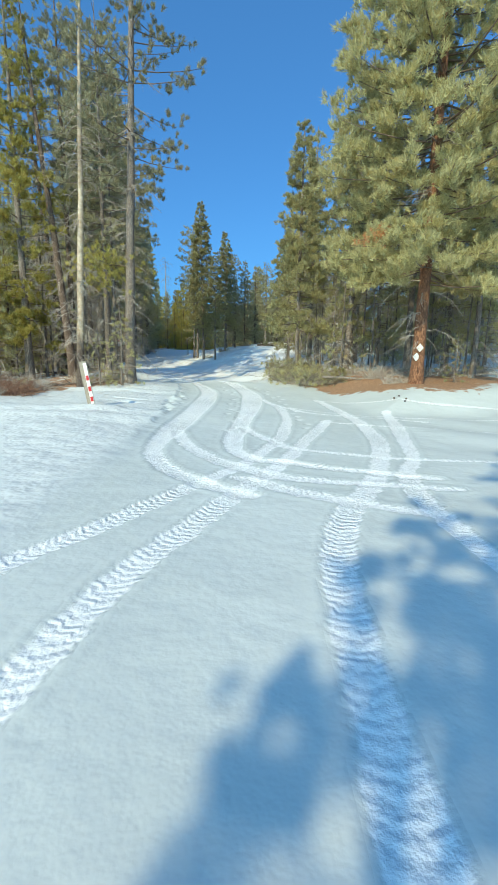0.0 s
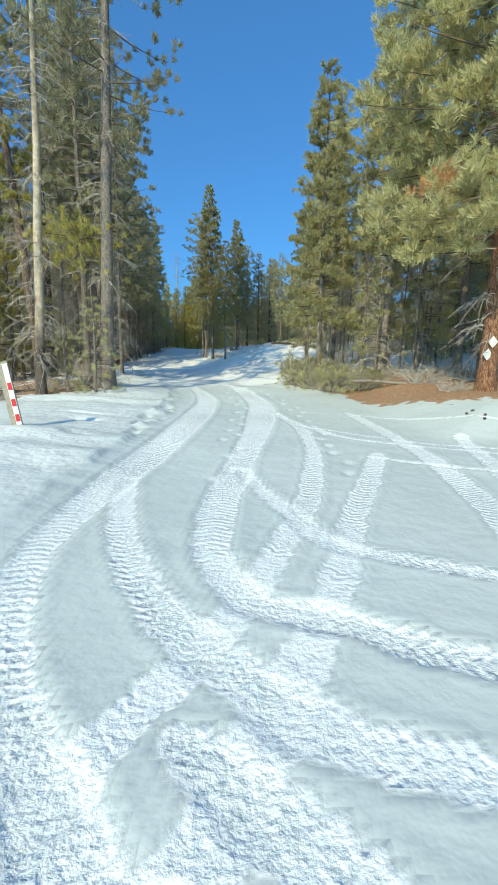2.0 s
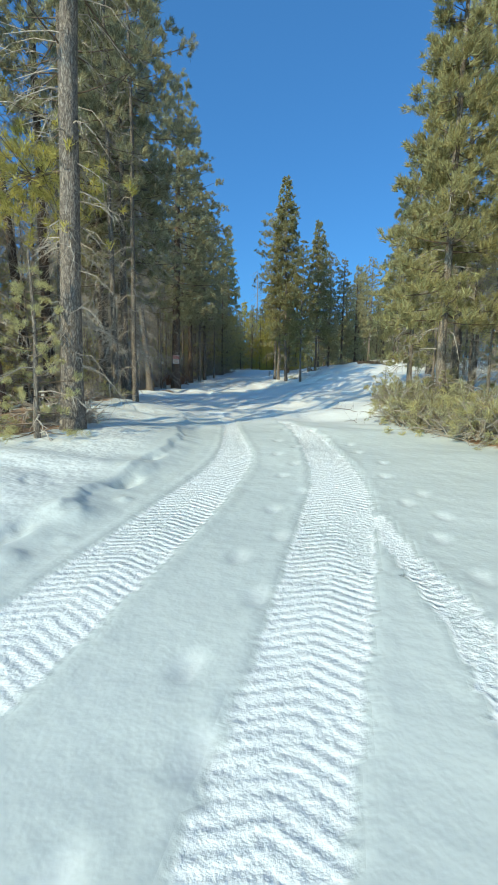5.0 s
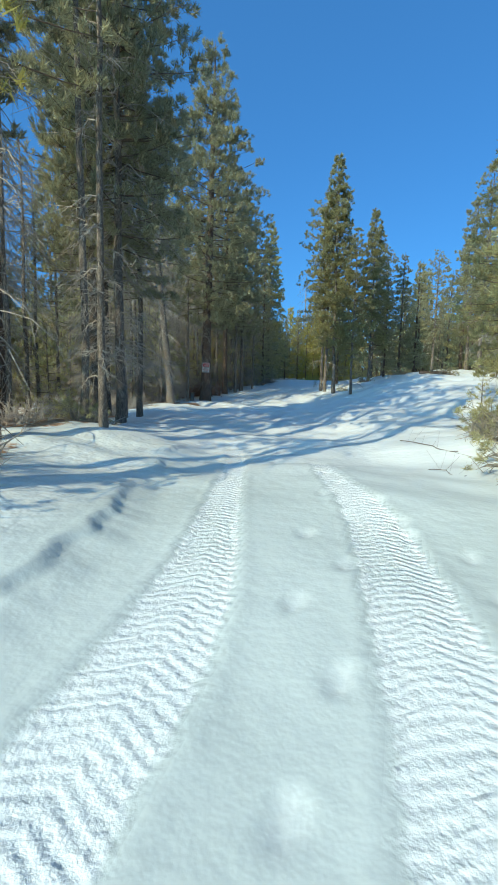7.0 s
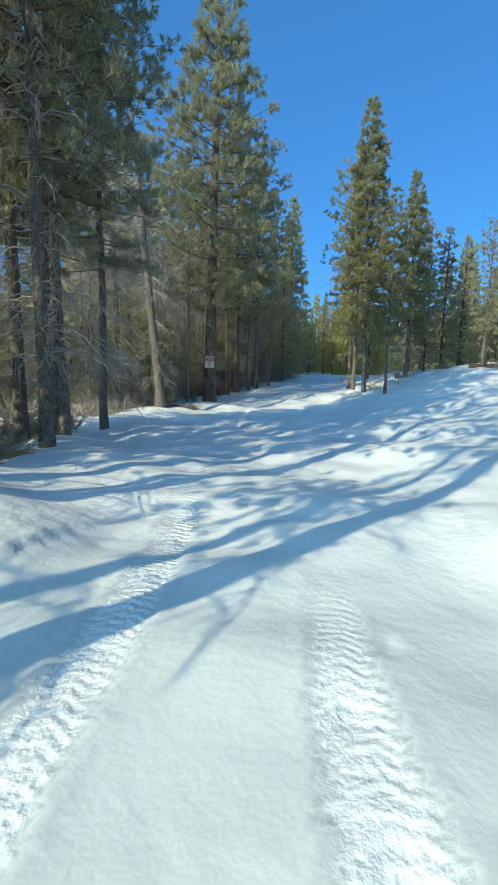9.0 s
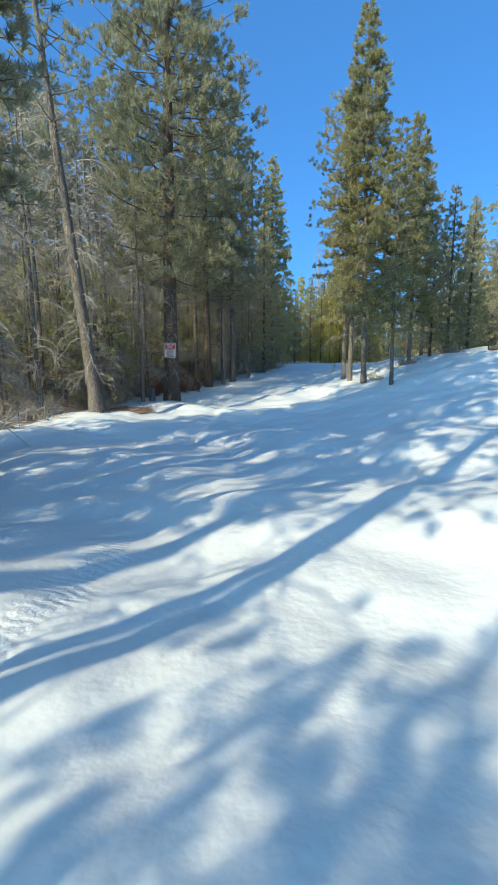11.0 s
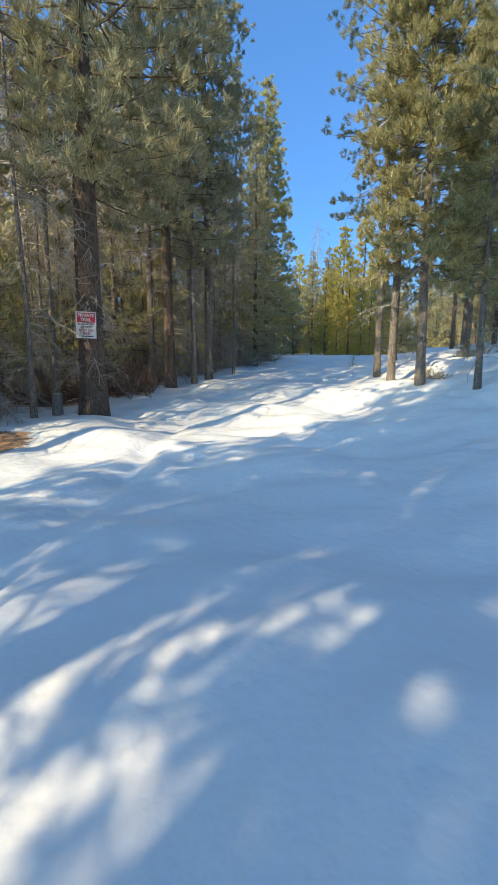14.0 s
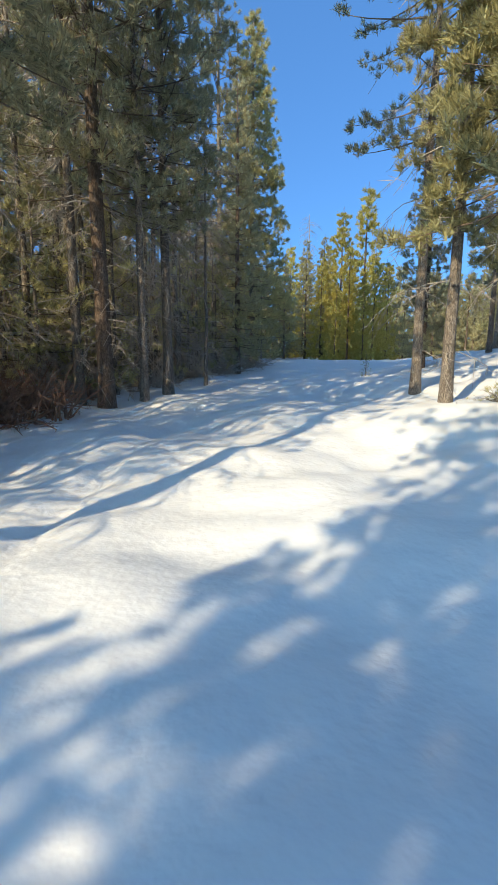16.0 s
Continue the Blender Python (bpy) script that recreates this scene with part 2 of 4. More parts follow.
# wheel tracks: points of the centre line with half widths
TRACKS = [
    [(-0.07, 5.22, 0.12), (-0.46, 5.51, 0.13), (-0.86, 5.92, 0.14), (-1.28, 6.5, 0.14), (-1.63, 7.37, 0.15), (-1.77, 8.4, 0.17), (-1.76, 9.7, 0.24), (-1.73, 10.64, 0.27), (-1.6, 13.5, 0.32), (-1.6, 17.0, 0.33), (-1.75, 18.9, 0.30), (-2.3, 21.0, 0.20), (-3.3, 24.3, 0.17), (-4.0, 26.0, 0.17), (-4.6, 27.3, 0.17), (-4.95, 29.0, 0.16), (-5.3, 31.0, 0.14)],
    [(2.49, 6.12, 0.10), (2.04, 6.27, 0.11), (1.57, 6.48, 0.12), (1.05, 6.63, 0.12), (0.52, 6.9, 0.13), (0.01, 7.08, 0.13), (-0.3, 7.74, 0.15), (-0.38, 8.9, 0.19), (-0.3, 10.4, 0.20), (-0.2, 11.7, 0.21), (-0.04, 13.8, 0.29), (0.03, 16.0, 0.35), (0.0, 17.6, 0.35), (-0.25, 19.2, 0.31), (-0.7, 21.3, 0.25), (-1.5, 23.3, 0.16), (-2.1, 25.5, 0.13)],
    [(0.45, 16.2, 0.08), (0.57, 15.4, 0.10), (0.87, 14.1, 0.13), (0.91, 12.0, 0.12), (0.74, 10.3, 0.13), (0.52, 9.0, 0.12), (-0.06, 7.0, 0.12), (-0.6, 5.9, 0.12), (-1.35, 4.4, 0.12), (-2.3, 2.4, 0.12), (-3.2, -2.0, 0.12)],
    [(1.92, 11.6, 0.13), (1.4, 9.95, 0.13), (1.0, 8.8, 0.12), (0.5, 7.05, 0.13), (-0.6, 4.3, 0.13), (-1.2, 2.2, 0.13), (-2.2, -4.0, 0.13)],
    [(2.3, 16.6, 0.10), (2.36, 16.1, 0.12), (2.62, 13.0, 0.15), (2.65, 11.3, 0.16), (2.55, 9.7, 0.16), (2.28, 8.1, 0.15), (1.6, 6.0, 0.14), (0.8, 4.2, 0.13), (0.5, 2.0, 0.13), (0.4, -4.0, 0.13)],
    [(3.87, 13.1, 0.14), (3.35, 10.5, 0.15), (2.95, 8.8, 0.13), (2.62, 7.4, 0.12), (2.1, 6.16, 0.12), (1.9, 4.0, 0.12), (2.0, -4.0, 0.12)],
    [(-1.61, 9.94, 0.11), (-1.38, 8.89, 0.13), (-1.04, 7.87, 0.13), (-0.59, 7.01, 0.13), (-0.13, 6.49, 0.14), (0.32, 6.1, 0.14), (0.91, 5.9, 0.13), (1.49, 5.79, 0.11), (2.6, 5.6, 0.09)],
    [(-0.2, 10.6, 0.10), (0.0, 9.8, 0.10), (0.45, 8.6, 0.12), (0.7, 8.0, 0.11), (1.7, 7.55, 0.08), (2.6, 7.3, 0.07), (4.5, 7.0, 0.06), (9.0, 6.3, 0.06)],
    [(0.93, 14.3, 0.06), (2.56, 12.9, 0.06), (3.9, 12.3, 0.06), (5.4, 12.15, 0.06), (11.0, 12.3, 0.06)],
    [(1.74, 11.4, 0.06), (2.9, 10.75, 0.06), (4.5, 10.45, 0.06), (10.0, 10.0, 0.06)],
    [(-0.25, 6.0, 0.10), (0.11, 5.71, 0.13), (0.48, 5.39, 0.14), (0.77, 5.21, 0.14), (1.04, 5.03, 0.13), (2.0, 4.6, 0.10)],
    [(1.05, 14.1, 0.09), (1.76, 12.9, 0.09), (2.85, 12.3, 0.08), (4.5, 11.6, 0.07)],
    [(2.4, 16.1, 0.06), (3.24, 15.3, 0.06), (4.97, 13.95, 0.06), (10.0, 13.6, 0.06)],
]
# where somebody walked: two lines of boot prints
WALKED = [[(-0.45, 10.0), (-0.52, 13.6), (-0.55, 15.5), (-0.6, 17.0), (-0.8, 18.6), (-1.0, 20.0), (-1.2, 22.0), (-1.5, 24.5)],
          [(1.3, 10.4), (1.2, 12.2), (1.25, 13.4), (1.12, 15.0), (1.0, 16.4), (0.87, 17.2), (0.53, 18.9), (0.13, 20.5), (-0.45, 21.2), (-0.7, 22.5)]]


def spline(pts, step=0.1):
    p = np.array(pts, float)
    p = np.vstack([2 * p[0] - p[1], p, 2 * p[-1] - p[-2]])
    out = []
    for i in range(1, len(p) - 2):
        n = max(2, int(np.linalg.norm(p[i + 1] - p[i]) / step))
        t = np.linspace(0, 1, n, endpoint=False)[:, None]
        out.append(0.5 * (2 * p[i] + (p[i + 1] - p[i - 1]) * t + (2 * p[i - 1] - 5 * p[i] + 4 * p[i + 1] - p[i + 2]) * t * t
                          + (3 * p[i] - p[i - 1] - 3 * p[i + 1] + p[i + 2]) * t ** 3))
    return np.vstack(out)


def axis(core, reach):
    b, s = [], 0.13
    while sum(b) < reach:
        s *= 1.22
        b.append(s)
    r = np.cumsum(b)
    return np.concatenate([core[0] - r[::-1], core, core[-1] + r])


def grown(a):
    a = a.copy()
    for _ in range(3):
        a[1:-1, 1:-1] = np.max([a[1:-1, 1:-1], a[:-2, 1:-1], a[2:, 1:-1], a[1:-1, :-2], a[1:-1, 2:]], axis=0)
    return a


def build_ground():
    xs, ys = axis(np.r_[-14:-4.5:0.15, -4.5:4.5:0.05, 4.5:9:0.15], 700), axis(np.r_[-1:3:0.1, 3:25:0.05, 25:58:0.13], 700)
    X, Y = np.meshgrid(xs, ys)
    Z = height(X, Y)
    track, second, along = np.zeros_like(X), np.zeros_like(X), np.zeros_like(X)
    for k, pts in enumerate(TRACKS):
        c = spline(pts, 0.05)
        s = np.concatenate([[0], np.cumsum(np.linalg.norm(np.diff(c[:, :2], axis=0), axis=1))]) + 3.7 * k
        i0, i1 = np.searchsorted(xs, c[:, 0].min() - 0.9), np.searchsorted(xs, c[:, 0].max() + 0.9)
        j0, j1 = np.searchsorted(ys, c[:, 1].min() - 0.9), np.searchsorted(ys, c[:, 1].max() + 0.9)
        px, py = X[j0:j1, i0:i1], Y[j0:j1, i0:i1]
        best, arc, half = np.full(px.shape, 9.0), np.zeros(px.shape), np.full(px.shape, 0.1)
        for (cx, cy, ch), sv in zip(c, s):
            a0, a1 = np.searchsorted(xs[i0:i1], cx - 0.9), np.searchsorted(xs[i0:i1], cx + 0.9)
            b0, b1 = np.searchsorted(ys[j0:j1], cy - 0.9), np.searchsorted(ys[j0:j1], cy + 0.9)
            w = np.s_[b0:b1, a0:a1]
            d = np.hypot(px[w] - cx, py[w] - cy)
            near = d < best[w]
            best[w][near], arc[w][near], half[w][near] = d[near], sv, ch
        ragged = best + 0.015 * np.sin(arc * 17 + 2 * np.sin(arc * 5.1)) + 0.01 * np.sin(arc * 41)
        m = 1 - smooth(half * 0.9, half * 1.08 + 0.02, ragged)
        lip = np.exp(-((ragged - half * 1.2 - 0.03) / 0.04) ** 2)
        wear = 0.8 + 0.2 * np.sin(arc * 1.3 + k)
        if k < 2:
            fade = 1 - smooth(s[-1] - 2.5, s[-1] - 0.2, arc)
            m, lip = m * fade, lip * fade
        Z[j0:j1, i0:i1] += -(0.03 if k < 2 else 0.018) * wear * m + 0.009 * lip
        sub, sec = track[j0:j1, i0:i1], second[j0:j1, i0:i1]
        before, now = sub.copy(), m * wear
        sec[:] = np.max([sec, np.minimum(grown(before), now), np.minimum(before, grown(now))], axis=0)
        sub[:] = np.maximum(before, now)
        reach = ((now > before) & (now > 0.02)) | ((best < half * 2.4) & (grown(before) < 0.02))
        along[j0:j1, i0:i1][reach] = (arc + 0.5 * best)[reach]
    wide = grown(second)
    tread = track * np.clip(1 - 12 * wide, 0, 1)
    # one old groove drawn along the shaded snow
    gx = np.interp(Y, [34, 35.7, 38.5, 41.2, 43.3, 45.8, 48.3], [-6.8, -7.46, -8.3, -9.25, -9.99, -10.45, -10.55])
    Z -= 0.075 * np.exp(-((X - gx + 0.03 * np.sin(Y * 3)) / 0.17) ** 4) * smooth(33.5, 35.5, Y) * (1 - smooth(46, 49, Y))
    # boot prints
    rng, prints = np.random.default_rng(4), np.zeros_like(X)
    for line in WALKED:
        c = spline(line, 0.6)
        for i, (fx, fy) in enumerate(c):
            fx += (0.09 if i % 2 else -0.09) + rng.normal(0, 0.05)
            d = np.hypot((X - fx) / 0.07, (Y - fy) / 0.14)
            Z -= 0.024 * np.exp(-d ** 6)
            prints = np.maximum(prints, 0.32 * np.exp(-(d / 1.1) ** 8))
    # hollows and clods along the broken lip of the bank
    for hx, hy, wx, wy, deep in [(-2.42, 12.9, 0.10, 0.22, 0.10), (-2.40, 13.3, 0.12, 0.16, 0.07), (-2.58, 13.9, 0.10, 0.35, 0.09), (-2.66, 14.8, 0.10, 0.3, 0.08), (-2.62, 16.8, 0.12, 0.28, 0.11), (-2.9, 18.2, 0.1, 0.3, 0.08),
                                 (-2.52, 15.4, 0.22, 0.20, -0.07), (-2.5, 13.6, 0.13, 0.16, -0.05), (-2.36, 14.4, 0.10, 0.12, -0.05), (-2.75, 17.5, 0.16, 0.35, -0.05), (-2.3, 16.1, 0.07, 0.09, -0.04), (-2.2, 14.9, 0.06, 0.08, -0.03),
                                 (-3.75, 13.85, 0.40, 0.20, 0.07), (-4.0, 14.6, 0.55, 0.10, 0.05), (-3.2, 12.2, 0.3, 0.2, 0.04), (-3.4, 16.2, 0.35, 0.25, 0.04)]:
        d = np.hypot((X - hx) / wx, (Y - hy) / wy)
        Z -= deep * np.exp(-d ** 3) * (1 + 0.3 * np.sin(X * 31) * np.sin(Y * 23))
    # pine litter where the snow has melted
    needles = np.zeros_like(X)
    for cx, cy, rx, ry in LITTER:
        d = np.hypot((X - cx) / rx, (Y - cy) / ry)
        needles = np.maximum(needles, 1 - smooth(0.55, 1.15, d))
    left = np.interp(Y, LEFT_Y, LEFT_X)
    needles = np.maximum(needles, 0.5 * smooth(0.2, 1.8, left - X) * smooth(8, 15, Y) * (1 - smooth(75, 90, Y)))
    off = X - np.interp(Y, ROAD_Y, ROAD_X)
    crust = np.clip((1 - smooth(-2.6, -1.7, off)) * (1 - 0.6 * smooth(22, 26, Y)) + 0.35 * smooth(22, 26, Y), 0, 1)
    # unpacked snow, plus extra white beyond y 21 to offset the trees' shade
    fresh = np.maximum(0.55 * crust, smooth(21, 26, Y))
    ny, nx = X.shape
    me = bpy.data.meshes.new("ground")
    me.vertices.add(nx * ny)
    me.vertices.foreach_set("co", np.stack([X, Y, Z], -1).ravel())
    idx = np.arange(nx * ny).reshape(ny, nx)
    quads = np.stack([idx[:-1, :-1], idx[:-1, 1:], idx[1:, 1:], idx[1:, :-1]], -1).reshape(-1, 4)
    me.loops.add(quads.size)
    me.loops.foreach_set("vertex_index", quads.ravel())
    me.polygons.add(len(quads))
    me.polygons.foreach_set("loop_start", np.arange(len(quads)) * 4)
    me.polygons.foreach_set("use_smooth", np.ones(len(quads), bool))
    me.update(calc_edges=True)
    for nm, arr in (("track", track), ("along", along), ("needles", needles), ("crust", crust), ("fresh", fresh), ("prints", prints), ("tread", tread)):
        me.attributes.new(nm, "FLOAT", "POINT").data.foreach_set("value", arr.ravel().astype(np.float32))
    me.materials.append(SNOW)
    return tagged(new("ground", me), "snow-covered forest clearing with crossing tyre tracks and bare pine litter", "ground", "", "structure")


LITTER = [(6.3, 18.6, 3.2, 4.0), (4.6, 19.6, 2.0, 3.4), (8.6, 20.0, 2.6, 3.2), (3.4, 22.6, 1.2, 3.2), (-8.8, 16.8, 2.2, 2.6), (-6.8, 19.9, 1.7, 2.4), (-11.5, 15.2, 3.6, 3.2),
          (-12.5, 39.2, 1.7, 1.9), (-10.6, 29.6, 1.3, 1.6), (-7.9, 24.2, 1.5, 1.8), (-9.0, 26.4, 1.4, 2.0)]
build_ground()


# ---- building helpers ----
def mesh_from(name, verts, faces, material, smooth_faces=True):
    me = bpy.data.meshes.new(name)
    me.from_pydata([tuple(v) for v in verts], [], [tuple(f) for f in faces])
    me.materials.append(material)
    if smooth_faces:
        me.polygons.foreach_set("use_smooth", np.ones(len(me.polygons), bool))
    return me


def tri_mesh(name, tris, material):
    """A mesh of loose triangles (n, 3, 3)."""
    n = len(tris)
    me = bpy.data.meshes.new(name)
    me.vertices.add(n * 3)
    me.vertices.foreach_set("co", np.asarray(tris, np.float32).ravel())
    me.loops.add(n * 3)
    me.loops.foreach_set("vertex_index", np.arange(n * 3, dtype=np.int32))
    me.polygons.add(n)
    me.polygons.foreach_set("loop_start", np.arange(n, dtype=np.int32) * 3)
    me.update(calc_edges=True)
    me.materials.append(material)
    return me


class Tubes:
    """Collects tapered tubes into one mesh."""

    def __init__(self):
        self.v, self.f = [], []

    def add(self, pts, radii, sides=5):
        pts = np.asarray(pts, float)
        base = len(self.v)
        for i, p in enumerate(pts):
            d = pts[min(i + 1, len(pts) - 1)] - pts[max(i - 1, 0)]
            d = d / (np.linalg.norm(d) + 1e-9)
            u = np.cross(d, (0.31, 0.2, 0.93) if abs(d[2]) < 0.9 else (1, 0, 0))
            u /= np.linalg.norm(u) + 1e-9
            w = np.cross(d, u)
            for k in range(sides):
                a = 2 * math.pi * k / sides
                self.v.append(p + radii[i] * (math.cos(a) * u + math.sin(a) * w))
        for i in range(len(pts) - 1):
            for k in range(sides):
                a, b = base + i * sides + k, base + i * sides + (k + 1) % sides
                self.f.append((a, b, b + sides, a + sides))
        self.f.append(tuple(base + (len(pts) - 1) * sides + k for k in range(sides)))
        return self

    def mesh(self, name, material):
        return mesh_from(name, self.v, self.f, material)


def part(name, me, parent, label=""):
    ob = new(name, me)
    ob.parent = parent
    if label:
        ob["label"] = label
    return ob


def tufts(rng, centres, ways, size, blades, width, core=0.0):
    """Brushes of needles round the centres, fanned about the ways."""
    c = np.repeat(np.asarray(centres), blades, axis=0)
    w = np.repeat(np.asarray(ways), blades, axis=0)
    n = len(c)
    d = rng.normal(0, 1, (n, 3))
    d = d / (np.linalg.norm(d, axis=1, keepdims=True) + 1e-9) + 0.8 * w
    d /= np.linalg.norm(d, axis=1, keepdims=True) + 1e-9
    ln = size * rng.uniform(0.30, 0.50, (n, 1))
    side = np.cross(d, rng.normal(0, 1, (n, 3)))
    side *= width / (np.linalg.norm(side, axis=1, keepdims=True) + 1e-9)
    root = c + d * ln * 0.1
    brush = np.stack([c + d * ln, root + d * ln * 0.25 - side, root + d * ln * 0.25 + side], 1)
    if not core:
        return brush
    # the dense heart of each tuft: broad bundles of needles along its twig
    c, w = np.repeat(np.asarray(centres, float), 14, axis=0), np.repeat(np.asarray(ways, float), 14, axis=0)
    n = len(c)
    d = rng.normal(0, 0.5, (n, 3)) + w
    d /= np.linalg.norm(d, axis=1, keepdims=True) + 1e-9
    side = np.cross(d, rng.normal(0, 1, (n, 3)))
    side *= size * core * rng.uniform(0.16, 0.36, (n, 1)) / (np.linalg.norm(side, axis=1, keepdims=True) + 1e-9)
    foot = c - w * size * rng.uniform(0.0, 0.25, (n, 1)) + rng.normal(0, 0.07, (n, 3)) * size
    tip = foot + d * size * rng.uniform(0.40, 0.68, (n, 1))
    return np.concatenate([brush, np.stack([tip, foot - side, foot + side], 1)])


def crown_profile(kind, t, rng):
    """Branch length, as a part of the crown's radius, at t of the crown's height."""
    if kind == "spire":
        return (1 - t) ** 0.8 * 0.95 + 0.06
    if kind == "pine":
        return (0.55 + 0.45 * math.sin(math.pi * min(1, t * 1.25 + 0.12))) * (1 - t ** 3) + 0.08
    return (0.7 + 0.3 * math.sin(math.pi * t)) * (1 - t ** 4) + 0.1


def make_tree(name, label, seed, tall, clear, radius, trunk_r, kind, needles, bark, whorl=0.42, arms=4, twigs=5, blades=9, size=0.3, width=0.022, dead=14, gaps=0.1, lean=0.0, top_cut=False, droop=0.12, coarse=False, core=0.17, snags=1.0):
    rng = np.random.default_rng(seed)
    root = new(name)
    tagged(root, label, "tree", "trees of the snowy wood")
    # trunk
    n = max(8, int(tall / 0.9))
    hs = np.linspace(-0.25, tall, n)
    sway = np.cumsum(rng.normal(0, 0.02, (n, 2)), axis=0)
    sway *= 0.4 if trunk_r > 0.11 else 1.0
    sway -= np.outer(np.linspace(0, 1, n), sway[-1])
    sway -= sway[np.searchsorted(hs, 0)]
    line = np.column_stack([sway[:, 0] + lean * np.clip(hs, 0, 99), sway[:, 1], hs])
    rad = trunk_r * (1 - np.clip(hs, 0, tall) / tall) ** 0.75 + 0.012
    rad *= 1 + 0.35 * np.exp(-np.clip(hs, 0, 9) / 0.35)
    part("trunk", Tubes().add(line, rad, 6 if coarse else 10).mesh("trunk", bark), root)
    limbs, bare, centres, ways = Tubes(), Tubes(), [], []

    def at(h):
        return np.array([np.interp(h, hs, line[:, 0]), np.interp(h, hs, line[:, 1]), h])

    h, turn = clear, rng.uniform(0, 6.28)
    while h < tall - 0.35 and not top_cut:
        t = (h - clear) / (tall - clear)
        reach = radius * crown_profile(kind, t, rng)
        k = arms if t < 0.85 else max(3, arms - 1)
        for j in range(k):
            if rng.random() < gaps:
                continue
            a = turn + 2 * math.pi * j / k + rng.normal(0, 0.35)
            ln = max(0.12, reach * rng.uniform(0.6, 1.15))
            out = np.array([math.cos(a), math.sin(a), 0])
            p0 = at(h + rng.normal(0, whorl * 0.3))
            up = (0.75 * t - droop * 2 * (1 - t)) * ln * 0.6
            pts = [p0 + out * ln * s + np.array([0, 0, up * s + droop * ln * (s * s * 1.4 - s)]) for s in (0, 0.35, 0.7, 1.0)]
            r0 = 0.010 + 0.009 * ln
            if not coarse:
                limbs.add(pts, [r0, r0 * 0.7, r0 * 0.45, 0.006], 3)
            m = max(2, int(twigs * (0.45 + ln / max(radius, 0.3)) * (1.0 if t < 0.8 else 0.6)))
            pads = max(1, round(ln / (0.5 if not coarse else 0.9)))
            for q in range(pads):
                s = 1.0 - rng.uniform(0, 0.08) if q == 0 else rng.uniform(0.32, 0.95)
                p = p0 + out * ln * s + np.array([0, 0, up * s + droop * ln * (s * s * 1.4 - s)])
                if q:
                    p = p + np.array([-out[1], out[0], 0]) * rng.normal(0, 0.34) * ln * (1.1 - 0.6 * s)
                for _ in range(max(1, round(m / pads))):
                    d = rng.normal(0, 1, 3) * np.array([1, 1, 0.55])
                    c = p + d * size * (0.42 if not coarse else 0.35) * min(1.0, 0.2 + ln) + np.array([0, 0, 0.04])
                    wv = out * 0.4 + d * 0.32 + np.array([0, 0, 0.85])
                    centres.append(c)
                    ways.append(wv / np.linalg.norm(wv))
        turn += 2.4
        h += whorl * rng.uniform(0.75, 1.25)
    # bare lower limbs
    for i in range(dead):
        h0 = rng.uniform(min(1.0, clear * 0.3), clear + (tall - clear) * 0.35) if not top_cut else rng.uniform(1.0, tall)
        a, ln = rng.uniform(0, 6.28), rng.uniform(0.5, 1.5) * min(1.2, radius) * snags
        out = np.array([math.cos(a), math.sin(a), 0])
        p0 = at(h0)
        pts = [p0 + out * ln * s + np.array([0, 0, ln * (0.25 * s - 0.75 * s * s)]) + rng.normal(0, 0.03, 3) for s in (0, 0.3, 0.6, 0.85, 1.0)]
        bare.add(pts, [0.016, 0.013, 0.01, 0.007, 0.004], 3)
        for q in range(6):
            s = rng.uniform(0.3, 1)
            b = p0 + out * ln * s + np.array([0, 0, ln * (0.25 * s - 0.75 * s * s)])
            e = b + out * 0.15 + rng.normal(0, 0.17, 3) - np.array([0, 0, 0.16])
            bare.add([b, e], [0.008, 0.003], 3)
    if limbs.v:
        tagged(part("branchwork", limbs.mesh("branchwork", LIMB), root), kind="stuff")
    if bare.v:
        tagged(part("deadwood", bare.mesh("deadwood", TWIG if bark is not DEADWOOD else DEADWOOD), root, "bare grey dead limbs"), kind="stuff")
    if centres:
        tagged(part("crown", tri_mesh("crown", tufts(rng, centres, ways, size, blades, width, core), needles), root), kind="stuff")
    return root


def plant(proto, x, y, turn=0.0, scale=1.0, label=""):
    m = Matrix.Translation((x, y, G(x, y) - 0.03)) @ Matrix.Rotation(turn, 4, "Z")
    if proto.get("placed"):
        ob = copy_thing(proto, m)
    else:
        ob = proto
        ob["placed"] = 1
        ob.matrix_basis = m
    ob.scale = (scale, scale, scale)
    if label:
        ob["label"] = label
    return ob


# ---- trees ----
def single(x, y, turn, **kw):
    t = make_tree("pine_tree", **kw)
    t.matrix_basis = Matrix.Translation((x, y, G(x, y) - 0.03)) @ Matrix.Rotation(turn, 4, "Z")
    return t


# the big pine with the trail markers
big_pine = single(6.05, 16.9, 0.4, label="large ponderosa pine with orange plated bark and long needles", seed=11, tall=21, clear=3.6, radius=3.7, trunk_r=0.215, kind="pine",
       needles=OLIVE, bark=BARK_RED, whorl=0.42, arms=6, twigs=46, blades=36, size=0.40, width=0.006, dead=80, gaps=0.04, core=0.17)
# one dried branch in it
dry = np.random.default_rng(5)
spots = dry.normal(0, 1, (26, 3)) * (0.42, 0.3, 0.16)
aims = spots + (-0.4, -0.3, 0.1)
spray = part("dried_branch", tri_mesh("dried_branch", tufts(dry, spots, aims / np.linalg.norm(aims, axis=1, keepdims=True), 0.36, 40, 0.008), RUST), big_pine, "rust-brown dead needles")
spray.matrix_basis = big_pine.matrix_basis.inverted() @ Matrix.Translation((4.12, 15.5, 5.35))
tagged(spray, kind="stuff")
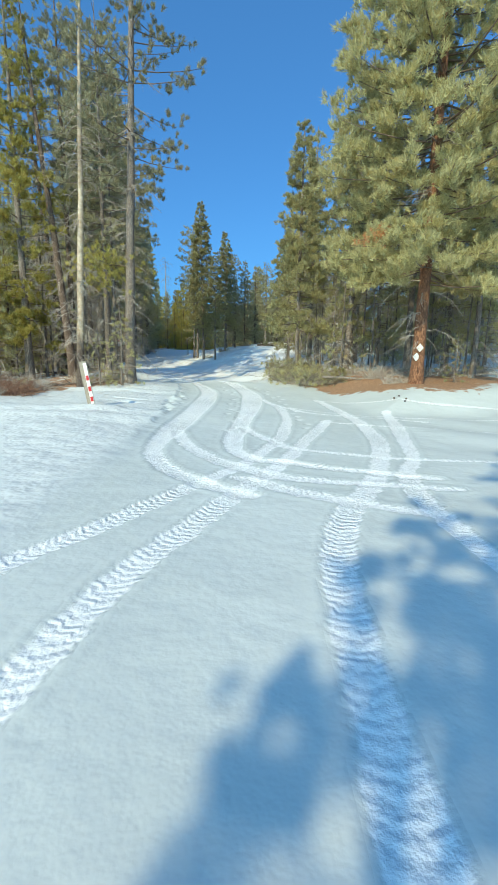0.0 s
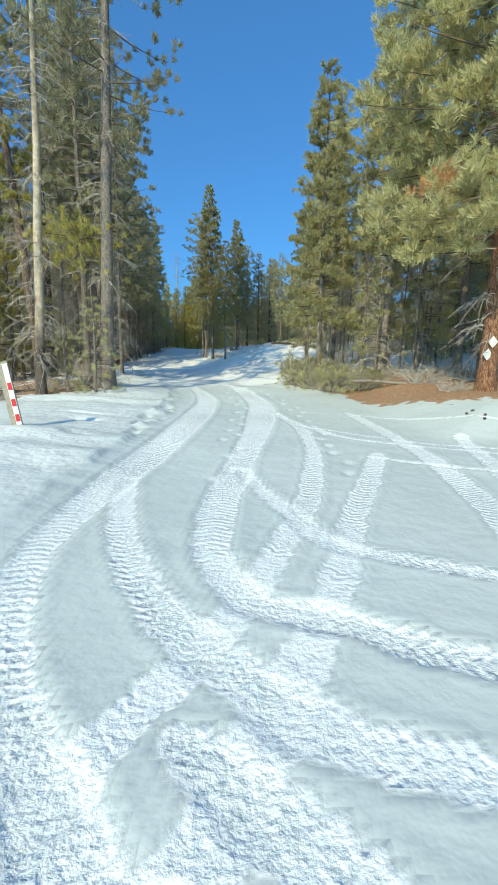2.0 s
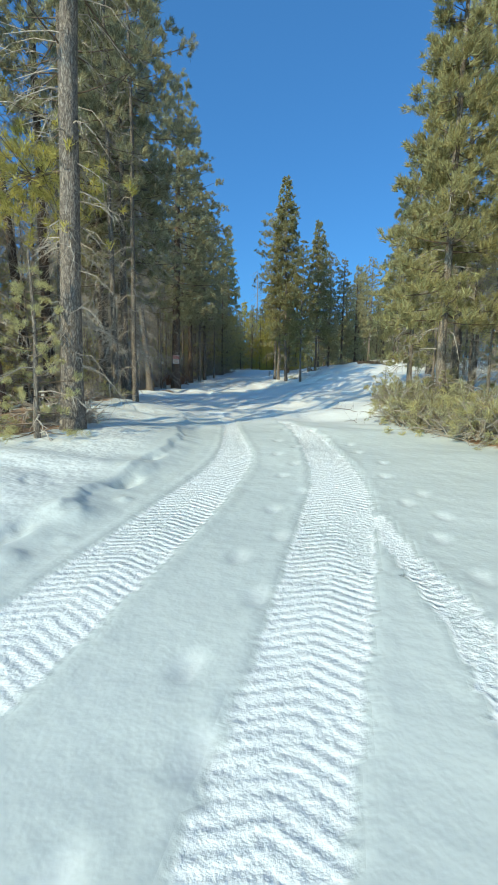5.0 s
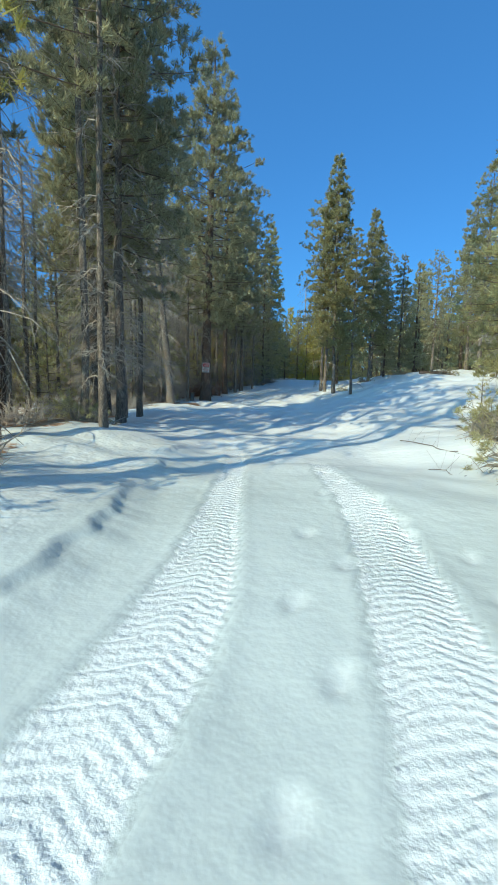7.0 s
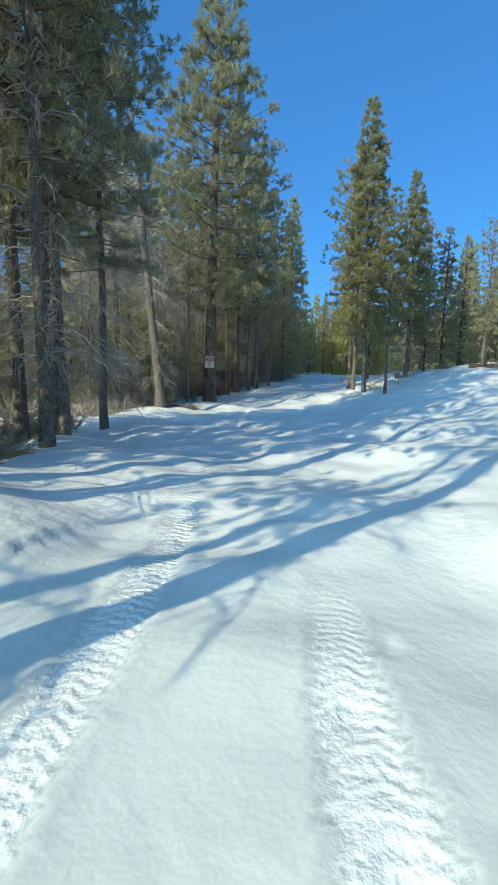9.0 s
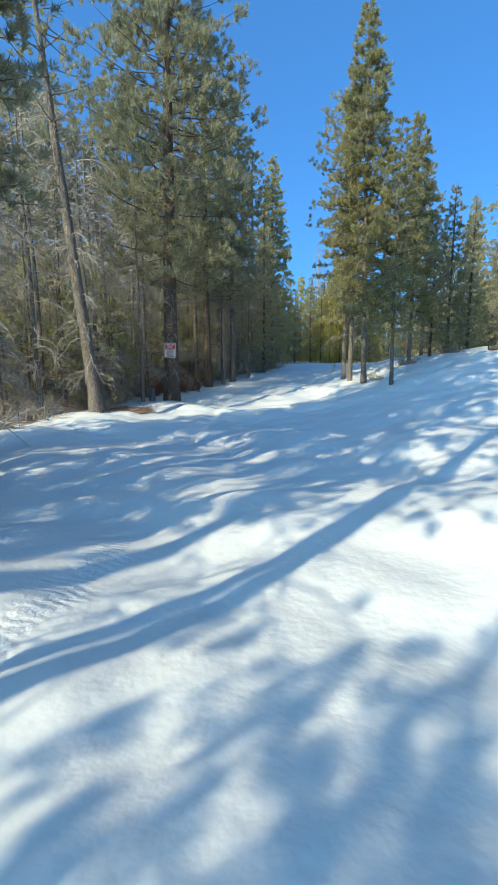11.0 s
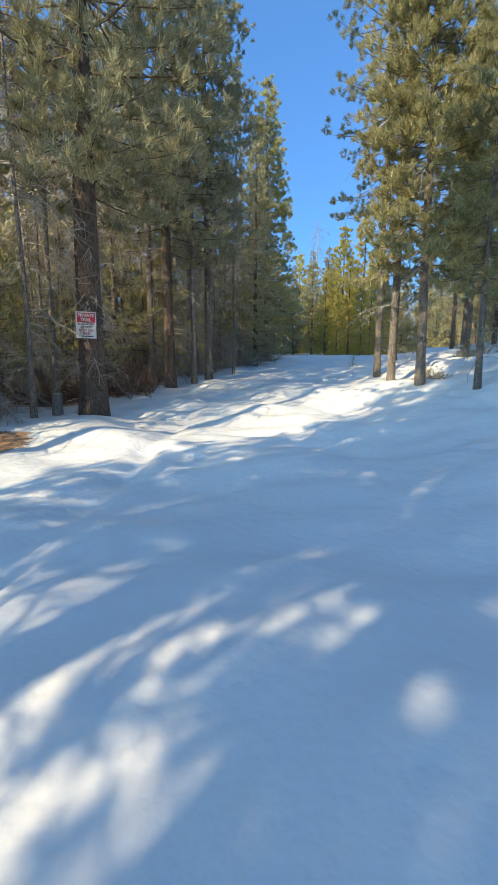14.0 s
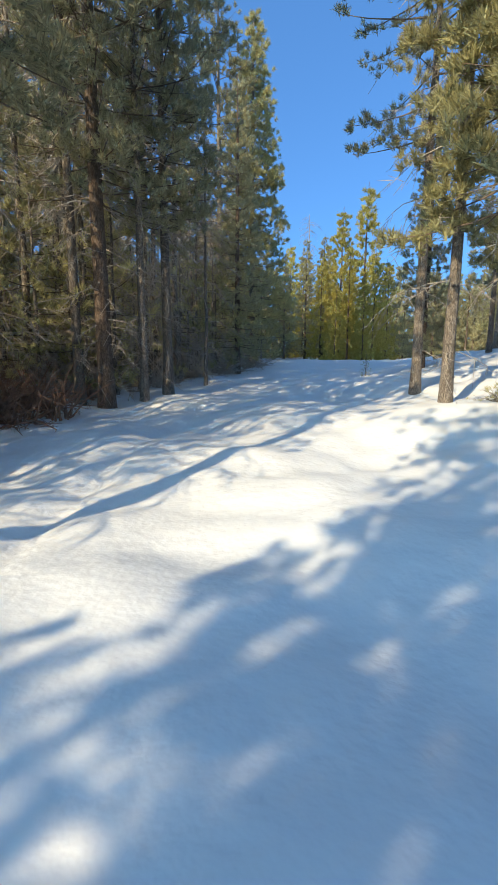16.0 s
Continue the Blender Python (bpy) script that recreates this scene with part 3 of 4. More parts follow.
# pines on the left corner of the clearing
corner_pine = single(-5.1, 19.4, 0.0, lean=0.037, label="tall grey-barked pine with bare lower trunk and dead limbs", seed=21, tall=19, clear=7.6, radius=2.4, trunk_r=0.20, kind="column", needles=DARKGREEN, bark=BARK_GREY,
       whorl=0.5, arms=3, twigs=11, blades=40, size=0.36, width=0.007, dead=80, gaps=0.32, snags=0.62)
single(-6.66, 17.91, 0.0, lean=0.05, label="slender pine with bleached bare wood on its trunk", seed=22, tall=15, clear=7.5, radius=1.0, trunk_r=0.13, kind="column", needles=DARKGREEN, bark=PEELED,
       whorl=0.6, arms=3, twigs=5, blades=34, size=0.32, width=0.008, dead=90, gaps=0.5, snags=0.7)
# its one low green branch
low = np.random.default_rng(8)
spots = low.normal(0, 1, (190, 3)) * (0.75, 0.7, 0.40)
aims = low.normal(0, 0.35, (190, 3)) + (-0.15, -0.1, 0.9)
spray = part("low_branch", tri_mesh("low_branch", tufts(low, spots, aims / np.linalg.norm(aims, axis=1, keepdims=True), 0.34, 40, 0.006, 0.13), YELLOW), corner_pine, "golden green needles of a low branch")
spray.matrix_basis = corner_pine.matrix_basis.inverted() @ Matrix.Translation((-6.05, 19.7, 4.95))
tagged(spray, kind="stuff")
limb = Tubes().add([(-4.95, 19.4, 5.0), (-5.4, 19.6, 5.1), (-6.0, 19.8, 5.1), (-6.6, 20.0, 5.25)], [0.03, 0.025, 0.018, 0.008], 5)
for p in spots[:40]:
    limb.add([(-5.9 + 0.2 * p[0], 19.75 + 0.15 * p[1], 5.1), (-6.05 + p[0], 19.7 + p[1], 4.95 + p[2])], [0.008, 0.004], 3)
part("limb", limb.mesh("limb", LIMB), corner_pine).matrix_basis = corner_pine.matrix_basis.inverted()
single(-7.3, 25.1, 2.0, label="slim grey pine with hooked dead limbs", seed=23, tall=15, clear=7.5, radius=0.6, trunk_r=0.08, kind="column", needles=DARKGREEN, bark=BARK_GREY, dead=34, gaps=0.55, blades=30, size=0.34, width=0.009, snags=0.55)
single(-6.1, 24.1, 0.3, label="thin pole-like pine with a high sparse crown", seed=24, tall=13, clear=7.5, radius=1.0, trunk_r=0.065, kind="column", needles=DARKGREEN, bark=BARK_GREY, gaps=0.4, dead=40, blades=30, width=0.009, snags=0.45)
for x, y, r, seed in ((-8.04, 20.92, 0.17, 26), (-9.58, 24.04, 0.15, 27)):
    single(x, y, 0.0, lean=-0.09, label="dark leaning pine with a rough bare lower trunk", seed=seed, tall=15, clear=8.5, radius=1.2, trunk_r=r, kind="column", needles=DARKGREEN, bark=BARK_DARK, gaps=0.5, dead=60, snags=0.7, blades=30, width=0.008)
single(-11.75, 37.6, 3.49, label="leaning pale grey pine with bare lower trunk", seed=25, tall=14, clear=6.5, radius=1.6, trunk_r=0.18, kind="column", needles=DARKGREEN, bark=BARK_GREY, dead=90, gaps=0.4, blades=26, width=0.010, lean=0.09, snags=0.6)
single(-12.33, 43.26, 0.0, label="big dark pine carrying a trail notice on its trunk", seed=41, tall=21, clear=5.2, radius=3.4, lean=0.02, trunk_r=0.31, kind="pine", needles=DARKGREEN, bark=BARK_DARK,
       whorl=0.40, arms=6, twigs=26, blades=34, size=0.40, width=0.0065, dead=80, gaps=0.2, core=0.15, snags=0.6)

single(4.43, 21.8, 1.0, lean=0.11, label="thick pale trunk of a pine leaning over the litter", seed=28, tall=13, clear=5.0, radius=1.5, trunk_r=0.14, kind="pine", needles=OLIVE, bark=BARK_GREY, arms=5, twigs=14, blades=34, size=0.34, width=0.0065, dead=30, snags=0.6)

single(-9.4, 24.7, 0.5, label="tall dense pine deep in the wood's corner", seed=45, tall=18, clear=6.5, radius=1.4, trunk_r=0.16, kind="column", needles=DARKGREEN, bark=BARK_DARK, arms=5, twigs=10, blades=30, size=0.34, width=0.0075, dead=110, gaps=0.36, snags=0.7)

DARK_LABEL = "tall dark green pine with dead lower limbs"
OLIVE_LABEL = "olive green lodgepole pine with slim grey trunk"
SPIRE_LABEL = "narrow spire-shaped conifer with dense short branches"
FAR_LABEL = "distant conifer at the edge of the snowy wood"
NEAR = dict(arms=5, twigs=12, blades=24, size=0.33, width=0.009)
FINE = dict(arms=5, twigs=12, blades=36, size=0.34, width=0.0065)
FAR = dict(arms=4, twigs=3, blades=9, size=0.72, width=0.06, whorl=0.55, dead=0, coarse=True)
K = {
    "dark_a": make_tree("pine_tree", DARK_LABEL, 31, 18, 5.0, 2.2, 0.19, "column", DARKGREEN, BARK_DARK, dead=70, gaps=0.32, **NEAR),
    "dark_b": make_tree("pine_tree", DARK_LABEL, 32, 15, 4.0, 1.8, 0.15, "column", DARKGREEN, BARK_GREY, dead=40, gaps=0.22, **NEAR),
    "olive_a": make_tree("pine_tree", OLIVE_LABEL, 33, 14, 2.6, 1.8, 0.13, "pine", OLIVE, BARK_GREY, dead=30, **NEAR),
    "olive_b": make_tree("pine_tree", OLIVE_LABEL, 34, 11, 1.4, 1.7, 0.11, "pine", OLIVE, BARK_GREY, dead=24, **NEAR),
    "spire_a": make_tree("pine_tree", SPIRE_LABEL, 35, 15, 2.2, 1.8, 0.14, "spire", OLIVE, BARK_GREY, dead=20, **{**NEAR, "whorl": 0.34, "twigs": 10}),
    "spire_b": make_tree("pine_tree", SPIRE_LABEL, 36, 12, 1.0, 1.6, 0.12, "spire", DARKGREEN, BARK_DARK, dead=14, **{**NEAR, "whorl": 0.36, "twigs": 9}),
    "sparse": make_tree("pine_tree", "tall pine with a thin dark crown on a bare trunk", 39, 15.5, 6.0, 2.0, 0.115, "column", DARKGREEN, BARK_GREY, dead=30, gaps=0.40, whorl=0.45, core=0.15, **{**NEAR, "twigs": 11, "blades": 36, "size": 0.32, "width": 0.006}),
    "gold": make_tree("pine_tree", "sunlit yellow-green pine with low hanging foliage", 40, 14, 1.6, 1.5, 0.15, "column", YELLOW, BARK_GREY, dead=50, gaps=0.2, **{**NEAR, "blades": 52, "width": 0.009, "size": 0.36}),
    "bare": make_tree("bare_pine", "thin dead grey pine bristling with fine bare twigs", 55, 7.5, 7.4, 0.9, 0.05, "spire", DARKGREEN, BARK_GREY, dead=55),
    "thicket": make_tree("young_pine", "bushy young conifer in the understorey", 54, 6, 0.3, 1.5, 0.06, "spire", OLIVE, BARK_DARK, **{**FAR, "whorl": 0.4}),
    "yellow": make_tree("pine_tree", "yellow-green young conifer in full sun", 37, 10, 0.3, 1.45, 0.08, "spire", YELLOW, BARK_DARK, **{**FAR, "arms": 6, "twigs": 4, "blades": 12, "width": 0.035, "size": 0.5, "whorl": 0.4}),
    "young": make_tree("young_pine", "small young pine with yellow-green needles", 38, 3.2, 0.15, 0.8, 0.04, "spire", OLIVE, BARK_GREY, whorl=0.26, arms=4, twigs=5, blades=34, size=0.2, width=0.004, dead=8, core=0.06),
    "wood": make_tree("pine_tree", "full dark conifer of the distant wood", 56, 10, 0.3, 2.3, 0.12, "spire", DARKGREEN, BARK_DARK, arms=5, twigs=2, blades=7, size=1.0, width=0.12, whorl=0.55, dead=0, coarse=True),
    "dark_f": make_tree("pine_tree", DARK_LABEL, 42, 15, 4.6, 1.9, 0.10, "column", DARKGREEN, BARK_GREY, dead=110, gaps=0.34, core=0.15, **{**FINE, "twigs": 12}),
    "olive_f": make_tree("pine_tree", OLIVE_LABEL, 33, 14, 3.2, 1.8, 0.10, "pine", OLIVE_SUN_TONE, BARK_GREY, dead=30, **FINE),
    "spire_f": make_tree("pine_tree", SPIRE_LABEL, 35, 15, 3.2, 1.9, 0.11, "spire", OLIVE_SUN_TONE, BARK_GREY, dead=20, core=0.2, **{**FINE, "arms": 6, "whorl": 0.27, "twigs": 15, "blades": 36}),
    "spire_g": make_tree("pine_tree", SPIRE_LABEL, 43, 15, 1.6, 2.0, 0.14, "spire", OLIVE_SUN_TONE, BARK_GREY, dead=30, gaps=0.04, **{**FINE, "arms": 6, "whorl": 0.30, "twigs": 15, "blades": 38}),
    "full": make_tree("pine_tree", "tall full-crowned pine with grey-green needles", 44, 17, 5.0, 2.0, 0.15, "column", DARKGREEN, BARK_GREY, dead=60, gaps=0.2, core=0.17, **{**FINE, "arms": 6, "whorl": 0.34, "twigs": 13, "blades": 38, "width": 0.007}),
    "lodge": make_tree("pine_tree", OLIVE_LABEL, 46, 12.4, 2.8, 1.6, 0.11, "spire", OLIVE_SUN_TONE, BARK_GREY, dead=40, gaps=0.06, **{**FINE, "whorl": 0.34, "twigs": 15}),
    "scrub": make_tree("young_pine", "straggly young pine with dead twigs at the wood's edge", 57, 4.6, 0.5, 1.0, 0.035, "pine", OLIVE, BARK_GREY, whorl=0.42, arms=4, twigs=4, blades=14, size=0.34, width=0.014, dead=34, gaps=0.3),
    "far_a": make_tree("pine_tree", FAR_LABEL, 51, 15, 1.5, 1.9, 0.14, "spire", OLIVE, BARK_DARK, **FAR),
    "far_b": make_tree("pine_tree", FAR_LABEL, 52, 13, 1.0, 1.8, 0.13, "spire", DARKGREEN, BARK_DARK, **FAR),
    "far_c": make_tree("pine_tree", FAR_LABEL, 53, 16, 4.0, 2.2, 0.16, "column", DARKGREEN, BARK_GREY, **FAR),
}
# kind, x, y, scale, tilt
NAMED = [
    ("sparse", -6.8, 22.1, 1.0), ("gold", -10.1, 21.1, 1.12),
    ("young", -5.2, 18.5, 1.0), ("young", -6.0, 18.3, 0.7), ("young", -9.0, 16.4, 1.2),
    ("dark_f", -8.5, 28.3, 1.25), ("dark_f", -9.3, 29.6, 1.25), ("full", -9.9, 28.9, 0.95), ("full", -10.6, 30.5, 0.95), ("dark_f", -10.3, 32.2, 1.05), ("bare", -13.3, 39.3, 1.2), ("bare", -14.1, 40.7, 1.35), ("bare", -13.6, 37.2, 1.25), ("bare", -15.0, 42.3, 1.3), ("bare", -14.8, 38.6, 1.4), ("bare", -12.9, 41.9, 1.1), ("bare", -13.9, 43.8, 1.3), ("bare", -11.2, 27.4, 1.1), ("bare", -9.8, 22.2, 1.1), ("olive_b", -14.8, 22.6, 1.0), ("gold", -12.4, 21.6, 0.6), ("spire_b", -12.9, 25.0, 0.6), ("olive_b", -13.6, 27.6, 0.8), ("dark_f", -15.9, 34.2, 0.75),
    ("sparse", -13.6, 48.2, 0.95), ("dark_a", -13.0, 48.4, 0.95), ("sparse", -12.5, 49.3, 0.85), ("full", -12.4, 50.4, 0.86), ("bare", -12.2, 52.6, 1.0), ("bare", -13.4, 50.7, 1.6), ("bare", -14.3, 49.4, 1.8), ("bare", -14.9, 51.6, 1.7), ("bare", -13.2, 52.6, 1.5), ("bare", -14.4, 53.4, 1.7), ("bare", -15.4, 48.6, 1.7), ("spire_b", -12.5, 56.5, 0.9),
    ("spire_g", -13.2, 60.7, 1.02),
    ("sparse", -6.0, 49.9, 0.88), ("sparse", -5.5, 48.5, 0.88), ("spire_f", -4.7, 47.1, 0.985, -2.0), ("olive_f", -3.45, 45.9, 0.72), ("spire_f", -2.9, 53.7, 0.87), ("spire_b", -0.7, 58.4, 0.86),
    ("spire_b", -1.8, 54.8, 0.65), ("spire_b", 0.6, 60.0, 0.82), ("spire_b", -5.6, 55.5, 0.7), ("sparse", -3.0, 59.0, 0.8), ("dark_b", 1.8, 55.0, 0.62), ("dark_b", -2.2, 62.0, 0.8),
    ("lodge", 2.42, 24.2, 1.0), ("olive_b", 5.2, 24.4, 1.1), ("olive_a", 3.6, 28.4, 0.95), ("olive_b", 6.4, 23.6, 1.0), ("dark_b", 7.6, 22.6, 1.0),
    ("olive_f", 9.7, 20.2, 1.15), ("olive_b", 9.6, 22.8, 1.0), ("olive_a", 11.5, 23.5, 1.1), ("olive_b", 2.6, 32.0, 0.9), ("young", 8.3, 19.9, 0.8), ("young", 7.75, 17.6, 0.62), ("young", 1.35, 28.3, 0.42), ("young", 2.4, 23.6, 0.5), ("young", -7.42, 55.4, 0.25),
    ("spire_b", -14.4, 72.5, 0.62), ("spire_b", -13.2, 74.5, 0.75), ("spire_b", -12.2, 76.5, 0.8), ("yellow", -11.8, 73.0, 0.75), ("yellow", -10.7, 75.5, 1.12), ("yellow", -9.8, 72.6, 0.8), ("yellow", -9.0, 76.0, 1.3), ("yellow", -8.1, 73.0, 0.75), ("yellow", -7.2, 75.0, 0.7), ("yellow", -8.6, 70.6, 0.55), ("yellow", -10.4, 70.4, 0.5), ("yellow", -14.5, 80.0, 0.9), ("yellow", -12.5, 82.0, 1.05), ("yellow", -10.6, 81.0, 0.8), ("yellow", -9.0, 84.0, 0.95), ("yellow", -16.6, 84.0, 1.1), ("yellow", -7.5, 79.0, 0.8),
    ("olive_a", -2.6, -8.2, 0.78), ("olive_b", -4.0, -8.5, 0.82),
]
rng = np.random.default_rng(7)
for k, x, y, s, *tilt in NAMED:
    ob = plant(K[k], x, y, rng.uniform(0, 6.28), s)
    if tilt:
        ob.rotation_euler.y = radians(tilt[0])
taken = [(t[1], t[2]) for t in NAMED] + [(6.05, 16.9), (-5.1, 19.4), (-6.66, 17.91), (-12.3, 43.2), (-11.75, 37.6)]


def clear_of(x, y, gap):
    return all((x - a) ** 2 + (y - b) ** 2 > gap * gap for a, b in taken)


def lane(x, y):
    """How far to the side of the sun's line through the origin a place lies."""
    return 0.912 * x - 0.41 * y


def glade(x, y):
    """A thinner stand that lets the sun reach the wood's edge by the notice."""
    return -31.5 < lane(x, y) < -23.3 and x > -25 and y < 48


def scatter(n, x0, x1, y0, y1, names, test, gap, lo=0.8, hi=1.15):
    tries = 0
    while n > 0 and tries < 4000:
        tries += 1
        x, y = rng.uniform(x0, x1), rng.uniform(y0, y1)
        if not test(x, y) or not clear_of(x, y, gap):
            continue
        taken.append((x, y))
        key, turn, size = names[rng.integers(len(names))], rng.uniform(0, 6.28), rng.uniform(lo, hi)
        n -= 1
        if glade(x, y):
            if key.startswith(("dark", "olive", "far")):
                continue
            size *= 0.62 if key == "thicket" else 1.0
        if key == "wood" or key.startswith("far"):
            gather(K[key], x, y, turn, size)
        else:
            plant(K[key], x, y, turn, size)


far_meshes = {}


def gather(proto, x, y, turn, scale):
    """Adds a far tree to the one mesh of the distant wood."""
    c, sn = math.cos(turn) * scale, math.sin(turn) * scale
    rot = np.array([[c, -sn, 0], [sn, c, 0], [0, 0, scale]])
    for ob in proto.children:
        me = ob.data
        co = np.empty(len(me.vertices) * 3, np.float32)
        me.vertices.foreach_get("co", co)
        co = co.reshape(-1, 3) @ rot.T + (x, y, G(x, y) - 0.03)
        lv = np.empty(len(me.loops), np.int32)
        me.loops.foreach_get("vertex_index", lv)
        starts = np.empty(len(me.polygons), np.int32)
        me.polygons.foreach_get("loop_start", starts)
        far_meshes.setdefault((ob.name.split(".")[0], me.materials[0].name), []).append((co, lv, starts))


def far_wood():
    root = tagged(new("distant_wood"), "dense conifer wood behind the snowy clearing", "wood", "", "stuff")
    for (name, material), items in far_meshes.items():
        me = bpy.data.meshes.new(name)
        nv = np.cumsum([0] + [len(i[0]) for i in items])
        nl = np.cumsum([0] + [len(i[1]) for i in items])
        me.vertices.add(int(nv[-1]))
        me.vertices.foreach_set("co", np.concatenate([i[0] for i in items]).astype(np.float32).ravel())
        me.loops.add(int(nl[-1]))
        me.loops.foreach_set("vertex_index", np.concatenate([i[1] + a for i, a in zip(items, nv)]).astype(np.int32))
        starts = np.concatenate([i[2] + a for i, a in zip(items, nl)]).astype(np.int32)
        me.polygons.add(len(starts))
        me.polygons.foreach_set("loop_start", starts)
        me.update(calc_edges=True)
        me.materials.append(bpy.data.materials[material])
        tagged(part(name, me, root), kind="stuff")


def left_wood(x, y):
    return x < np.interp(y, LEFT_Y, LEFT_X) - 1.2


def right_wood(x, y):
    return x > np.interp(y, RIGHT_Y, RIGHT_X) + 2.2


def open_lane(x, y):
    """Keeps free the lane along which the sun reaches the trail."""
    p = lane(x, y)
    return not (y < 33 and (-17.6 < p < -15.5 or p > -12.2) or -27.6 < p < -23.2 and y < 46 and x > -20)


def left_dark(x, y):
    p = lane(x, y)
    return left_wood(x, y) and (x < -24 or (p < -37 and y > 30))


scatter(6, -23, -6, 14, 64, ["dark_a", "dark_b", "dark_b", "olive_a"], left_dark, 1.9)
scatter(8, -48, -24, 10, 66, ["far_c", "far_c", "far_b", "far_a"], left_dark, 2.6, 1.0, 1.35)
scatter(56, -42, -14.5, 12, 70, ["thicket"], lambda x, y: left_wood(x, y) and open_lane(x, y), 1.6, 0.5, 1.0)
scatter(30, -17, -6, 22, 60, ["bare"], lambda x, y: left_wood(x + 0.7, y) and open_lane(x, y) and x > np.interp(y, LEFT_Y, LEFT_X) - 5, 0.9, 0.6, 1.15)
scatter(44, -19, -6, 20, 62, ["scrub"], lambda x, y: left_wood(x + 0.2, y) and open_lane(x, y) and x > np.interp(y, LEFT_Y, LEFT_X) - 6, 0.8, 0.5, 1.1)
scatter(18, -17, -12.6, 38, 51, ["scrub"], left_wood, 0.7, 0.7, 1.25)
scatter(12, 3, 12, 21, 46, ["scrub"], lambda x, y: right_wood(x + 0.4, y), 0.8, 0.5, 1.0)
scatter(36, -28, 12, 76, 92, ["wood"], lambda x, y: not -16 < x < -5, 1.8, 0.55, 0.85)
scatter(44, -24, -9, 18, 64, ["thicket"], lambda x, y: left_wood(x + 2.2, y) and open_lane(x, y), 1.1, 0.5, 1.2)
scatter(26, -24, -13.5, 26, 52, ["thicket"], lambda x, y: left_wood(x + 3, y) and open_lane(x, y), 0.9, 0.7, 1.2)
scatter(20, -24, -14, 24, 66, ["bare"], left_wood, 1.0, 0.6, 1.1)
scatter(45, -62, -24, 24, 85, ["wood"], left_wood, 1.8, 0.6, 1.0)
scatter(70, -60, 45, 86, 112, ["wood"], lambda x, y: True, 1.9, 0.6, 1.0)
scatter(25, 14, 45, 30, 80, ["wood"], right_wood, 2.0, 0.6, 1.0)
scatter(12, 3, 12, 22, 45, ["bare"], lambda x, y: right_wood(x + 0.8, y), 0.9, 0.6, 1.0)
scatter(14, 3.6, 11, 21, 27, ["bare"], lambda x, y: True, 0.8, 0.6, 0.95)
scatter(18, 2, 16, 22, 60, ["olive_a", "olive_b", "dark_b", "spire_a"], right_wood, 1.9)
scatter(18, 12, 45, 18, 66, ["far_a", "far_b", "far_c"], right_wood, 2.6)
scatter(36, 4, 40, 25, 70, ["thicket"], right_wood, 1.6, 0.4, 0.9)
scatter(26, -4, 14, 62, 80, ["far_a", "far_b"], lambda x, y: x > -2 + (y - 62) * 0.05, 1.8, 0.65, 0.85)
scatter(24, -34, -15, 62, 92, ["far_a", "far_b", "far_b"], lambda x, y: True, 1.8, 0.6, 0.9)
scatter(20, -24, 10, 90, 125, ["far_a", "far_b", "far_b", "yellow"], lambda x, y: True, 2.0, 0.6, 0.9)
scatter(14, -80, 70, 66, 130, ["far_a", "far_b", "far_c"], lambda x, y: not -17 < x < -1, 2.4, 0.65, 1.05)
scatter(24, -22, 8, 84, 110, ["thicket"], lambda x, y: True, 1.5, 0.7, 1.2)
scatter(14, -50, 50, -50, -14, ["far_a", "far_b", "far_c"], lambda x, y: lane(x, y) > 20 or lane(x, y) < -13 or y < -44, 3.5)
single(-19.1, 106.7, 0.0, label="tall dead grey snag standing above the far wood", seed=71, tall=20, clear=3, radius=1.6, trunk_r=0.2, kind="spire", needles=DARKGREEN, bark=DEADWOOD, dead=160, top_cut=True)
# dead poles and slim trunks behind the notice pine
edge = np.random.default_rng(19)
for k, x, y, s in [("bare", -14.3, 46.2, 1.2), ("bare", -15.2, 47.6, 1.25), ("bare", -14.6, 49.3, 1.15), ("bare", -13.8, 51.8, 1.0), ("bare", -16.2, 45.4, 1.25), ("bare", -15.8, 50.4, 1.2), ("bare", -15.0, 44.6, 1.1), ("bare", -16.9, 48.4, 1.3),
                   ("bare", -14.2, 41.6, 1.1), ("bare", -14.9, 39.8, 1.2), ("bare", -13.4, 54.6, 1.0), ("scrub", -13.9, 48.9, 1.0), ("scrub", -13.2, 52.8, 0.9), ("scrub", -14.9, 51.0, 1.1), ("scrub", -12.9, 55.2, 0.9)]:
    plant(K[k], x, y, edge.uniform(0, 6.28), s)
# tall stand deeper in the wood
for i, (x, y) in enumerate([(-19.8, 55.0), (-21.0, 53.5), (-22.5, 52.0), (-24.0, 50.0), (-23.5, 55.5), (-26.0, 52.5), (-25.5, 47.8)]):
    plant(K["dark_a" if i % 3 == 2 else "dark_b"], x, y, edge.uniform(0, 6.28), edge.uniform(1.0, 1.15))
far_wood()
for key, ob in K.items():
    if not ob.get("placed"):
        for o in (*ob.children_recursive, ob):
            bpy.data.objects.remove(o)


# ---- things in the snow and on the trunks ----
def box(bm, x0, x1, y0, y1, z0, z1, bev=0.0):
    m = Matrix.LocRotScale(((x0 + x1) / 2, (y0 + y1) / 2, (z0 + z1) / 2), None, (x1 - x0, y1 - y0, z1 - z0))
    vs = bmesh.ops.create_cube(bm, size=1, matrix=m)["verts"]
    if bev:
        es = {e for v in vs for e in v.link_edges}
        bmesh.ops.bevel(bm, geom=list(es), offset=bev, segments=2, affect="EDGES")


